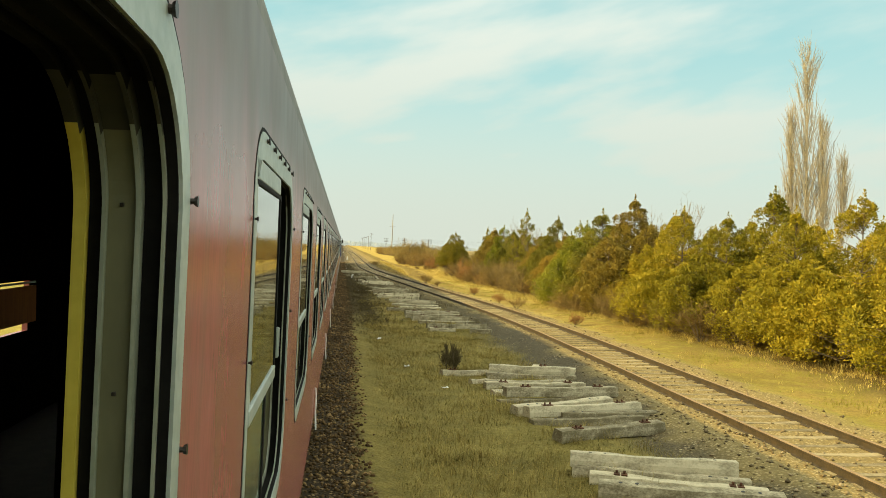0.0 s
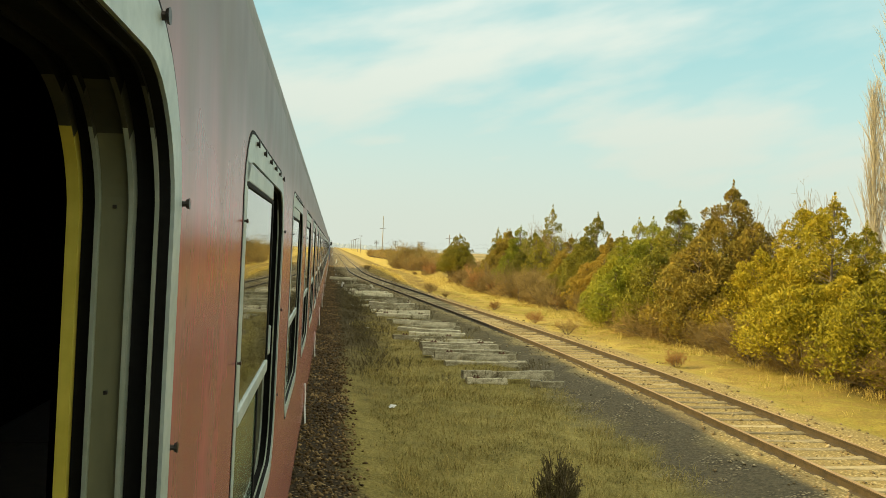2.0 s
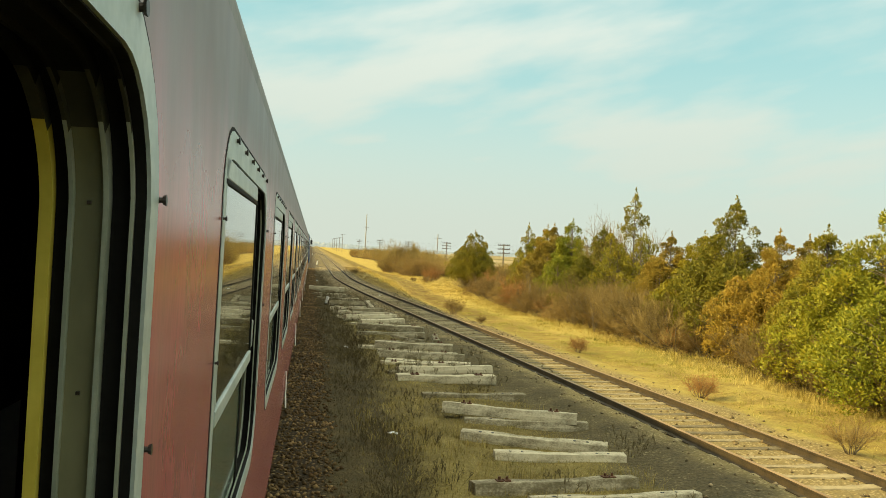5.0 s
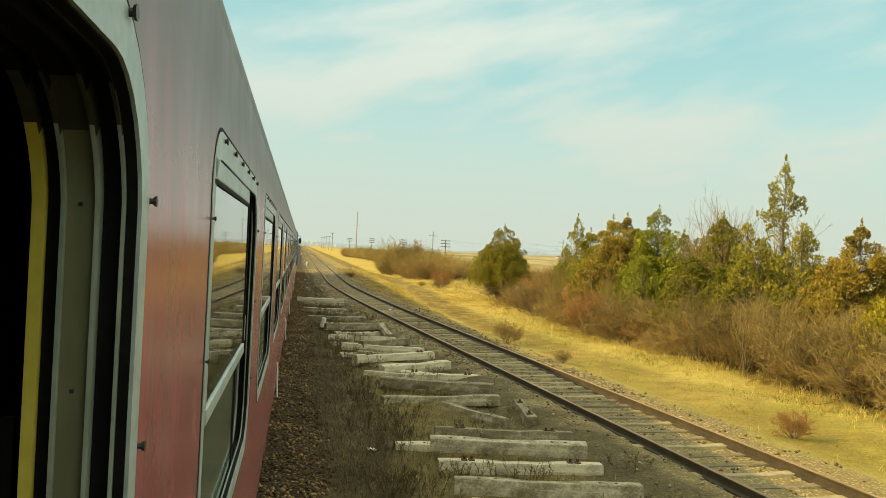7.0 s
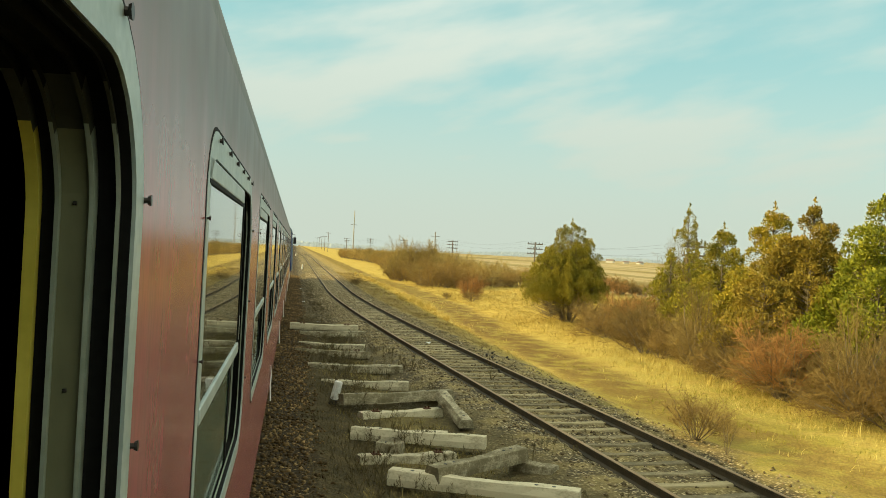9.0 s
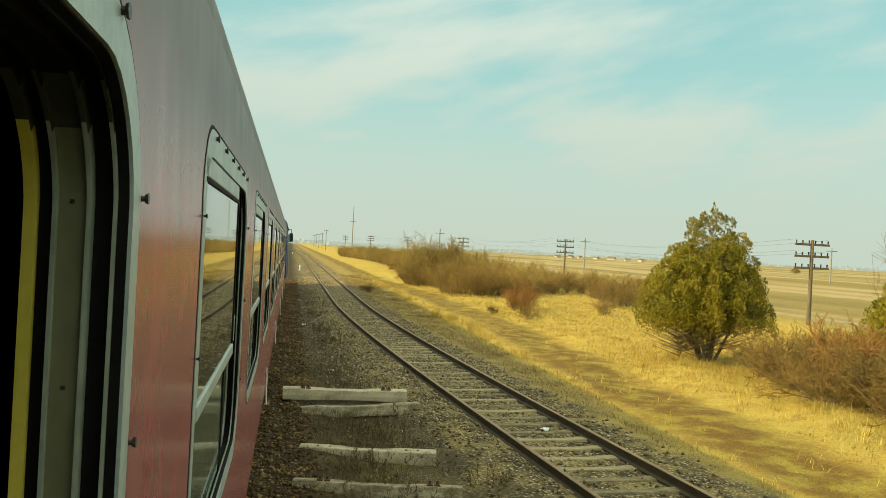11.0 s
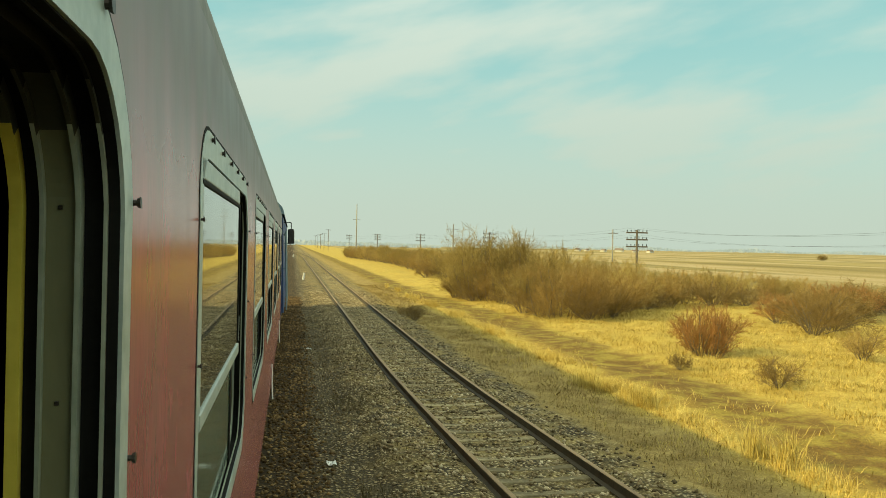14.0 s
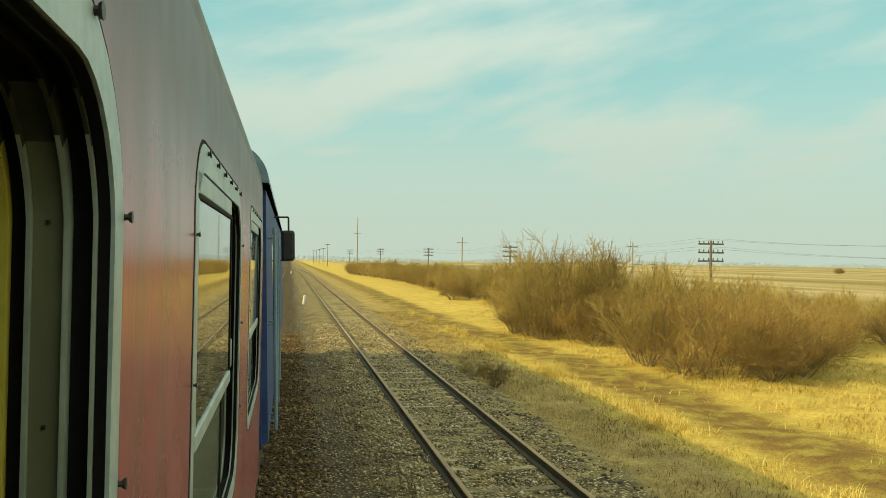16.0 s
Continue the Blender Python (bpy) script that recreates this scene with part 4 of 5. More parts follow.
CONIFERS_FAR = ((14.3, 73.4, 5.2, 7), (14.0, 76.0, 4.9, 5), (14.3, 78.4, 4.9, 1), (14.3, 81.4, 4.4, 1), (14.9, 85.2, 5.2, 3), (15.6, 71.0, 4.6, 5), (12.4, 91.6, 4.7, 6), (16.5, 88.0, 3.6, 1))
used = set()
WIDE = (1.25, 1.3, 1.25, 1.0, 1.25, 1.25, 1.0, 1.3)
BACK = ((16.6, 24.0, 4.4, 2), (16.2, 27.0, 4.3, 0), (15.9, 31.0, 4.5, 2), (15.8, 34.0, 4.3, 0), (15.6, 41.0, 4.6, 1), (15.4, 44.0, 4.3, 4), (15.6, 47.5, 4.1, 1), (15.8, 51.0, 3.9, 7),
        (16.2, 54.0, 4.1, 5), (16.0, 58.0, 4.2, 4), (16.0, 61.0, 4.1, 1), (16.2, 75.0, 4.3, 4), (16.1, 79.6, 4.2, 5))
for x, y, h, k in CONIFERS + CONIFERS_FAR + BACK:
    if k not in used:
        used.add(k)
        place_proto(C[k], x, y, h / 5.0 * WIDE[k], 1 / WIDE[k])
    else:
        plant(C[k], x, y, h / 5.0 * WIDE[k], sz=1 / WIDE[k])

B = [bush(1.7, 1.1, 18, "twig", 21, "bare grey-brown bush with fine twigs", rise=0.03, fat=1.2), bush(1.7, 1.3, 20, "twig", 22, "bare brown bush leaning outwards", lean=1.1, rise=0.0, fat=1.2),
     bush(1.7, 1.0, 22, "twig_red", 23, "bare red-brown bush with dense twigs", rise=0.03, fat=1.2), bush(1.5, 1.4, 22, "twig", 24, "low tangled brown bush", lean=1.4, rise=-0.03, fat=1.2)]
for b, (x, y, s) in zip(B, ((12.4, 27.5, 0.95), (12.0, 33.0, 1.0), (11.3, 72.8, 1.1), (11.9, 40.5, 1.0))):
    place_proto(b, x, y, s)
DENSE = bush(1.5, 1.2, 40, "twig_grey", 25, "dense grey-olive bare bush at the foot of conifers", base=0.6, branch=7, bare=0.05, rise=0.0, fat=1.15)
place_proto(DENSE, 14.3, 23.2, 0.9)
EDGE = ((17, 24, 30, 44, 52, 60, 70, 78, 86, 90), (15.6, 13.4, 12.0, 11.6, 12.6, 12.0, 11.2, 11.0, 11.6, 12.4))
for y in np.arange(17.0, 52.0, 1.2):
    plant(DENSE, np.interp(y, *EDGE) + 0.85 + rng.uniform(-0.25, 0.25), y, rng.uniform(0.7, 1.0))
for y in np.arange(53.0, 89.0, 1.7):
    plant(DENSE, np.interp(y, *EDGE) + 1.3 + rng.uniform(-0.3, 0.5), y, rng.uniform(0.7, 1.15))
for y in np.arange(56.0, 67.0, 1.3):
    plant(DENSE, 13.1 + rng.uniform(-0.3, 0.4), y, rng.uniform(1.15, 1.5))
# hedge of bare bushes at the foot of the conifers
for y in np.arange(17.5, 90.0, 1.1):
    for row in range(2):
        k = (0, 1, 3, 0, 1, 3, 2)[int(rng.integers(0, 7))]
        if rng.uniform() < (0.12 if row == 0 else 0.3):
            continue
        low = 0.62 if y < 50 else 1.0
        plant(B[k], np.interp(y, *EDGE) + 0.5 + row * 1.2 + rng.uniform(-0.35, 0.35), y + rng.uniform(-0.4, 0.4), low * rng.uniform(0.5, 1.0) * (1.0 + 0.2 * row))

# bare thicket beyond the last conifer
T = [bush(3.0, 1.9, 20, "twig_thick", 31, "tall bare thicket bush of olive-brown stems", group="thicket bushes", thick=0.026, lean=0.6, base=0.45, branch=8, twig=6, bare=0.03, fat=1.25),
     bush(3.0, 1.7, 18, "twig_thick", 32, "tall bare thicket bush with arching grey-brown stems", group="thicket bushes", thick=0.026, lean=0.9, base=0.45, branch=8, twig=6, bare=0.03, fat=1.25),
     bush(1.75, 1.05, 40, "twig_red", 33, "round red-brown bush alone in the grass", group="thicket bushes", base=0.55, lean=0.9, branch=7, bare=0.04, rise=0.04, fat=1.2),
     bush(2.6, 2.0, 22, "twig_ruddy", 34, "broad bare thicket bush of reddish-brown twigs", group="thicket bushes", base=0.4, thick=0.022, lean=0.9, branch=8, twig=6, bare=0.06, fat=1.2)]
place_proto(T[0], 11.2, 135.2, 1.4)
place_proto(T[1], 12.9, 133.0, 1.15)
place_proto(T[2], 11.9, 110.2, 0.9)
place_proto(T[3], 11.4, 122.6, 1.0)
for x, y, h, k in ((9.9, 136.4, 2.7, 1), (10.2, 133.9, 2.6, 0), (12.0, 137.5, 3.6, 0), (13.8, 136.0, 3.4, 1), (11.0, 131.8, 2.4, 3), (12.6, 130.2, 2.7, 1), (14.4, 131.6, 3.0, 0), (15.6, 134.0, 2.9, 1),
                   (11.0, 125.6, 2.4, 0), (12.6, 126.8, 2.7, 1), (13.4, 124.0, 2.6, 3), (12.9, 121.9, 2.1, 3), (14.6, 127.4, 2.6, 0), (15.0, 124.9, 2.0, 3), (16.6, 127.0, 2.3, 1), (16.4, 129.9, 2.6, 0),
                   (18.2, 128.6, 2.1, 3), (18.6, 131.6, 2.3, 1), (20.2, 130.2, 2.0, 0), (21.6, 131.4, 2.1, 3), (23.2, 130.6, 1.9, 1), (25.0, 132.2, 2.1, 0), (26.8, 132.8, 1.8, 3), (28.8, 134.0, 1.9, 1),
                   (17.2, 133.4, 2.6, 0), (19.6, 134.8, 2.4, 1), (22.4, 135.0, 2.2, 0), (25.6, 136.0, 2.1, 1), (30.6, 135.6, 1.7, 0), (32.6, 137.0, 1.8, 3), (14.0, 140.0, 3.2, 1), (12.4, 143.5, 2.9, 0)):
    plant(T[k], x, y, h / (2.6 if k == 3 else 3.0) * rng.uniform(0.94, 1.06), sz=rng.uniform(0.92, 1.05))
for i in range(46):
    y = 148 + (i / 46) ** 1.25 * 120
    lo = np.interp(y, [145, 160, 170, 200, 228, 252, 268], [13.0, 13.4, 13.2, 13.8, 13.4, 10.9, 11.0])
    for row in range(2):
        plant(T[(0, 1, 3)[int(rng.integers(0, 3))]], lo + 1.2 + row * 2.6 + rng.uniform(-0.7, 0.7), y + rng.uniform(-1.2, 1.2), rng.uniform(0.62, 0.98))
for i in range(20):
    x = rng.uniform(19.8, 33.0)
    plant(B[int(rng.integers(0, 4))], x, 117.0 + (x - 18.5) * 0.75 + rng.uniform(-0.5, 2.4), rng.uniform(0.6, 1.05))
for x, y, s, k in ((9.3, 135.0, 0.8, 0), (9.9, 132.8, 0.75, 1), (10.9, 130.0, 0.7, 3), (10.4, 124.4, 0.8, 0), (10.6, 122.6, 0.7, 3), (12.2, 120.9, 0.75, 1), (13.8, 122.2, 0.8, 0), (15.6, 125.4, 0.8, 1), (17.4, 127.0, 0.9, 3), (19.4, 128.4, 0.9, 0), (22.0, 129.0, 0.9, 1), (24.6, 130.0, 0.85, 3),
                   (18.7, 115.2, 1.15, 1), (20.4, 116.6, 1.05, 3), (15.8, 108.7, 0.62, 0), (10.7, 104.8, 0.46, 1), (9.7, 107.6, 0.3, 0), (6.9, 68.5, 0.52, 0), (8.8, 41.0, 0.42, 0), (8.9, 46.5, 0.36, 2),
                   (9.6, 33.0, 0.3, 2), (7.4, 63.9, 0.26, 0), (4.9, 121.0, 0.42, 0), (12.1, 163.0, 0.9, 1), (8.9, 55.2, 0.34, 2), (4.8, 122.8, 0.3, 1)):
    plant(B[k], x, y, s)

place_proto(bush(0.74, 0.24, 20, "weed_dark", 91, "dark tall dead weed standing in grass", name="dead_weed", base=0.9, thick=0.006, lean=0.4, bare=0.05, fat=1.0), 2.82, 20.75)
# dried thistle beside the side track
thistle = thing("dead_thistle", "dried brown thistle with dark seed heads", "weed", pose(4.9, 75.1, float(gz(4.9, 75.1)) - 0.02))
tr = np.random.default_rng(95)
ts, tj, _ = shoots(tr, np.zeros((7, 3)), np.stack([tr.normal(0, 0.35, 7), tr.normal(0, 0.35, 7), np.ones(7)], 1), tr.uniform(0.45, 0.8, 7), 3, 0.007, 0.004, 0.1, 0.05)
v, f = twig_arrays(ts)
arr_mesh("stalk", v, f, "weed_dark", thistle)
for q in tj[:, -1, 1]:
    bm = bmesh.new()
    bmesh.ops.create_icosphere(bm, subdivisions=1, radius=0.035)
    for vv in bm.verts:
        vv.co = vv.co * tr.uniform(0.7, 1.2) + Vector(q)
    part("seed_head", bm, "under", thistle)
# bare trees among the conifers
bare = thing("bare_tree", "slender bare tree with pale twigs", "tree", group="bare trees")
sg = shrub(5.2, 1.3, 7, 41, branch=8, twig=4, fine=2, lean=0.35, thick=0.04, base=0.05, rise=0.12, bare=0.3)
v, f = twig_arrays(sg[:35])
arr_mesh("trunk", v, f, "bark", bare)
v, f = twig_arrays(sg[35:])
arr_mesh("crown", v, f, "twig_grey", bare)
place_proto(bare, 15.0, 70.0, 1.0)
for x, y, s in ((14.8, 68.6, 1.05), (15.6, 66.6, 0.95), (15.5, 37.6, 1.08), (11.8, 64.6, 0.5), (11.6, 77.6, 0.52), (15.6, 87.0, 0.8), (11.8, 62.0, 0.45), (11.4, 70.4, 0.5), (12.4, 133.5, 0.72), (11.4, 136.6, 0.76),
                (13.2, 150.0, 0.6), (14.6, 163.0, 0.6), (6.9, 67.4, 0.14)):
    plant(bare, x, y, s)

# tall bare poplar
pop = thing("poplar", "tall narrow bare poplar with upright branches", "tree")
pr = np.random.default_rng(51)
trunks, limbs = [], []
for ox, oy, hh, wd in ((0.0, 0.0, 18.2, 1.55), (0.9, -0.5, 12.8, 0.9), (-0.8, 0.4, 13.6, 0.8), (1.9, -1.1, 10.2, 0.6)):
    s0, j0, w0 = shoots(pr, np.array([[ox, oy, 0.0]]), np.array([[0, 0, 1.0]]), np.array([hh]), 12, 0.24, 0.02, 0.012, 0.1)
    trunks.append(s0)
    at, w, t = offshoots(pr, j0, w0, int(8.5 * hh), 0.10, 0.30)
    side = unit(w * np.array([1, 1, 0]) + pr.normal(0, 0.05, w.shape) * np.array([1, 1, 0]))
    ln = np.interp(t, [0.1, 0.35, 0.7, 1.0], [4.6, 5.6, 4.2, 1.5]) * pr.uniform(0.6, 1.1, len(t)) * (0.6 + 0.4 * hh / 18)
    s1, j1, w1 = shoots(pr, at, side * 0.34 * wd / 1.3 + np.array([0, 0, 1.0]), ln, 5, 0.035, 0.012, 0.05, 0.10)
    at, w, t = offshoots(pr, j1, w1, 9, 0.15, 0.42)
    s2, _, _ = shoots(pr, at, w, pr.uniform(0.35, 1.1, len(at)), 2, 0.012, 0.007, 0.08, 0.18)
    limbs += [s1, s2]
v, f = twig_arrays(np.concatenate(trunks))
arr_mesh("trunk", v, f, "poplar", pop)
v, f = twig_arrays(np.concatenate(limbs))
arr_mesh("crown", v, f, "poplar", pop)
pop.location = (33.6, 57.4, -0.45)


# ---------------------------------------------------------------- poles and wires
def telegraph_pole(x, y, h, arms, yaw=0.0):
    t = thing("telegraph_pole", "weathered wooden telegraph pole with %s crossarms" % ("three" if arms == 3 else "two"), "telegraph pole",
              pose(x, y, float(gz(x, y)) - 0.1, 0, 0, yaw), "telegraph poles")
    bm = bmesh.new()
    tube(bm, (0, 0, 0), (0, 0, h), 0.115, 0.085, 10)
    part("post", bm, "pole", t)
    for i in range(arms):
        z = h - 0.25 - i * 0.62
        arm = part("crossarm", soft_box(-1.0, 1.0, -0.05, 0.05, z - 0.06, z + 0.06, 0.01), "pole", t)
        for j in range(6):
            bm = bmesh.new()
            tube(bm, (-0.92 + j * 0.368, 0, z + 0.06), (-0.92 + j * 0.368, 0, z + 0.22), 0.03, 0.045, 6)
            part("insulator", bm, "black", arm)
    return t


ROW = ((30.0, 157.3, 4.9), (29.7, 212.0, 5.3), (27.5, 267.0, 5.5), (23.7, 322.0, 5.8), (19.5, 377.0, 6.0))
for x, y, h in ROW:
    telegraph_pole(x, y, h, 3)
for x, y, h in ((14.0, 416.0, 8.4), (14.0, 458.0, 7.3), (14.0, 505.0, 7.4), (14.0, 549.0, 7.4), (14.0, 600.0, 7.4)):
    telegraph_pole(x, y, h, 1)


def power_pole(x, y, h, cross):
    t = thing("power_pole", "slim grey concrete power pole with a short crossarm", "power pole", pose(x, y, float(gz(x, y)) - 0.1), "power poles")
    bm = bmesh.new()
    tube(bm, (0, 0, 0), (0, 0, h), 0.26 if h > 12 else 0.17, 0.14, 10)
    part("post", bm, "pole_conc", t)
    for z in cross:
        part("crossarm", soft_box(-1.3, 1.3, -0.06, 0.06, z - 0.06, z + 0.06, 0.01), "pole", t)


power_pole(22.8, 388.0, 17.3, (11.6,))
power_pole(40.0, 294.0, 8.9, (7.6,))
power_pole(78.0, 283.0, 8.2, (7.2,))


def wires(name, pts, label):
    segs_ = []
    for (a, b) in zip(pts, pts[1:]):
        a, b = np.array(a), np.array(b)
        for i in range(10):
            p = [a + (b - a) * t - np.array([0, 0, 4 * 0.7 * t * (1 - t)]) for t in (i / 10, (i + 1) / 10)]
            segs_.append([*p[0], *p[1], 0.005, 0.005])
    v_, f_ = twig_arrays(np.array(segs_))
    tagged(arr_mesh(name, v_, f_, "black"), label, "wire")


line = ((27.0, 108.2, 4.5),) + ROW
for dx in (-0.92, 0.92):
    for dzz in (-0.1, -0.7):
        wires("wire", [(x + dx, y, h + dzz) for x, y, h in line], "thin dark overhead wire between telegraph poles")
telegraph_pole(27.0, 108.2, 4.6, 3)
power_pole(113.0, 228.0, 7.6, (7.0,))

# ---------------------------------------------------------------- sleepers lying beside the track
LEN = 2.3
KINDS = [sleeper_mesh("sleeper", LEN, 0.27, 0.20, 0.19, s) for s in (1, 2, 3)] + [sleeper_mesh("sleeper", 1.15, 0.26, 0.22, 0.19, 4)]
SLEEPER_ME = []
for kd in KINDS:
    me = bpy.data.meshes.new("concrete_sleeper")
    me.from_pydata(*kd)
    me.materials.append(M["conc"])
    SLEEPER_ME.append(me)
bolt_bm = bmesh.new()
for q in (-0.05, 0.05):
    tube(bolt_bm, (q, 0, 0), (q, 0, 0.06), 0.018, 0.018, 6)
    box(bolt_bm, q - 0.04, q + 0.04, -0.05, 0.05, 0.0, 0.02)
BOLT_ME = bpy.data.meshes.new("rail_clip")
bolt_bm.to_mesh(BOLT_ME)
bolt_bm.free()
BOLT_ME.materials.append(M["rust"])
hole_bm = bmesh.new()
tube(hole_bm, (0, 0, -0.01), (0, 0, 0.004), 0.024, 0.024, 10)
HOLE_ME = bpy.data.meshes.new("bolt_hole")
hole_bm.to_mesh(HOLE_ME)
hole_bm.free()
HOLE_ME.materials.append(M["black"])


def loose_sleeper(x, y, lift, turn, length, n):
    short = length < 1.45
    ob = new("concrete_sleeper", SLEEPER_ME[3 if short else n % 3])
    ends = [(x + k * length * math.cos(math.radians(turn)), y + k * length * math.sin(math.radians(turn))) for k in (-0.45, 0, 0.45)]
    base = sum(float(gz(*e)) for e in ends) / 3
    roll = (-4, 0, 3, 7)[n % 4]
    ob.matrix_world = pose(x, y, base - (0.065 if lift < 0.06 else 0.045) + lift, roll, (0.6, -0.8, 0)[n % 3], turn) @ Matrix.Diagonal((length / (1.15 if short else LEN), 1, 1, 1))
    tagged(ob, "broken short concrete sleeper lying in weeds" if short else ("weathered concrete sleeper lying on another" if lift > 0.06 else "weathered grey concrete sleeper lying in dry weeds"),
           "railway sleeper", "loose sleepers")
    for sgn in (-1,) if short else (-1, 1):
        at = sgn * (0.74 if not short else 0.3)
        spots = ((at, 0.186),) if n % 3 == 0 else ((at - 0.10, 0.188), (at + 0.10, 0.188))
        for q, z in spots:
            b = new("rail_clip" if n % 3 == 0 else "bolt_hole", BOLT_ME if n % 3 == 0 else HOLE_ME)
            b.location = (q, 0, z)
            b.parent = ob
    return ob


# x, y, lift, turn, length
PILE_A = ((3.13, 20.26, 0, 13, 1.28), (4.62, 19.80, .15, -12, 2.0), (4.64, 19.66, 0, -5, 2.16), (5.38, 20.32, .04, -20, 1.1), (3.28, 19.05, -.02, 14, 0.45), (4.36, 18.86, -.02, 8, 2.0),
          (4.45, 18.40, 0, 9, 2.42), (3.78, 17.58, -.02, 19, 1.05), (4.34, 17.80, .03, 16, 1.6), (4.63, 16.82, .15, 11, 2.55), (4.32, 16.64, -.01, 17, 2.4), (4.38, 15.76, .07, 28, 2.5),
          (4.62, 15.14, .12, 19, 2.55), (4.56, 14.72, -.01, 11, 2.3), (5.07, 15.00, .02, 8, 2.0), (4.62, 13.58, .06, 25, 2.35), (4.36, 11.04, .16, -15, 2.3), (4.40, 10.85, .02, -20, 2.35),
          (4.51, 10.50, 0, -18, 2.3), (4.43, 9.95, .08, -17, 2.3))
PILE_B = ((4.33, 30.60, .13, 8, 2.3), (3.76, 30.30, 0, 5, 1.0), (5.13, 29.91, .03, -20, 0.8), (4.31, 33.34, 0, 8, 2.35), (4.08, 33.70, .16, 2, 2.3), (4.12, 34.46, 0, 6, 2.4), (3.87, 34.66, .14, -2, 2.3),
          (4.26, 35.60, 0, 12, 2.2), (5.45, 35.59, 0, -45, 0.4), (3.99, 35.96, .13, 11, 2.45), (4.04, 36.80, .10, 13, 2.45), (4.18, 37.88, 0, 5, 2.5), (4.04, 38.91, 0, 8, 2.4), (3.40, 39.45, .03, 11, 2.45),
          (3.96, 41.16, 0, -5, 2.1), (3.76, 41.97, .03, -20, 2.4), (3.77, 43.70, .16, -18, 2.5), (4.02, 43.45, 0, -7, 2.3), (3.6, 46.2, 0, 6, 2.3))
PILE_C = ((3.32, 48.15, .06, 11, 2.5), (3.42, 49.05, .15, 10, 2.5), (2.91, 49.15, 0, 15, 1.9), (2.96, 50.80, 0, 5, 2.0), (3.28, 51.05, .04, -15, 2.35), (3.17, 51.50, .18, -8, 2.35), (3.25, 53.05, .03, -3, 2.4),
          (2.65, 54.30, 0, 1, 2.2), (3.20, 53.64, .20, -9, 2.35), (3.43, 54.77, .06, -5, 2.3), (2.93, 57.99, .05, 4, 2.45), (3.03, 59.22, .14, -16, 2.45), (4.38, 56.90, 0, -96, 1.7), (3.36, 56.85, 0, -63, 1.8),
          (2.47, 61.20, .05, -12, 1.7), (3.50, 61.40, 0, -10, 2.0), (2.95, 61.95, .15, 29, 2.1))
PILE_D = ((2.40, 62.89, .03, -3, 1.9), (2.58, 63.25, .20, 32, 2.6), (2.41, 64.41, .08, -22, 1.5), (1.59, 64.84, 0, 22, 0.8), (1.87, 64.35, 0, 4, 0.7), (2.46, 65.41, .15, -26, 2.5), (2.60, 66.21, .26, 38, 1.9),
          (3.54, 66.70, 0, -45, 0.7), (2.07, 68.24, .10, -19, 2.2), (1.85, 68.85, 0, -10, 1.6), (2.10, 70.55, 0, 22, 1.7), (1.94, 71.40, 0, 15, 2.1), (2.10, 71.15, .20, 19, 2.35), (1.77, 67.24, 0, 12, 1.5),
          (1.57, 67.66, .05, -22, 0.4), (1.63, 75.95, .04, 0, 2.35), (1.20, 78.65, .04, -8, 2.1), (1.70, 73.9, 0, -6, 2.0), (1.25, 80.6, 0, -10, 2.0),
          (1.15, 84.25, .18, 1, 2.35), (1.20, 84.40, .02, 8, 2.25), (1.40, 83.60, .02, 15, 2.3))
num = 0
for pile in (PILE_A, PILE_B, PILE_C, PILE_D):
    for x, y, lift, turn, length in pile:
        loose_sleeper(x, y, lift, turn, length, num)
        num += 1
# one broken sleeper slopes down from the top of the stack
prop = loose_sleeper(3.02, 70.25, 0.10, -84, 1.75, 1)
prop.matrix_world = pose(3.02, 70.25, 0.0, 0, 8, -84) @ Matrix.Diagonal((0.74, 1, 0.8, 1))

post = thing("marker_post", "leaning white concrete post with a black foot", "marker post", pose(0.86, 71.3, -0.16, 4, 12, 0))
bm = bmesh.new()
tube(bm, (0, 0, 0.17), (0, 0, 0.52), 0.085, 0.08, 12)
bmesh.ops.bevel(bm, geom=bm.edges[:], offset=0.012, segments=2, affect="EDGES")
part("shaft", bm, "white", post)
bm = bmesh.new()
tube(bm, (0, 0, 0), (0, 0, 0.17), 0.092, 0.088, 12)
part("foot", bm, "black", post)
for x, y in ((0.97, 157.4), (0.3, 260.0)):
    p_ = thing("marker_post", "short white marker post beside the track", "marker post", pose(x, y, -0.15, 0, 8, 0))
    bm = bmesh.new()
    tube(bm, (0, 0, 0), (0, 0, 0.6), 0.09, 0.085, 10)
    part("shaft", bm, "white", p_)

# scraps of white litter
for i, (x, y) in enumerate(((1.75, 21.0), (2.35, 18.0), (1.2, 54.0), (1.3, 27.0), (1.1, 88.9), (4.5, 82.4), (0.6, 99.5), (0.55, 112.0), (1.5, 42.5))):
    bm = bmesh.new()
    bmesh.ops.create_grid(bm, x_segments=5, y_segments=5, size=0.065)
    for vv in bm.verts:
        vv.co.z = 0.05 * noise.noise(vv.co * 14 + Vector((i * 3.1, 0, 0))) + 0.04
        vv.co.x += 0.03 * noise.noise(vv.co * 9 + Vector((0, i * 2.7, 0)))
    ob = part("paper_scrap", bm, "paper")
    ob.matrix_world = pose(x, y, float(gz(x, y)), 0, 0, i * 47)
    sol = ob.modifiers.new("thickness", "SOLIDIFY")
    sol.thickness = 0.003
    tagged(ob, "crumpled scrap of white litter on the ground", "litter", "litter scraps")


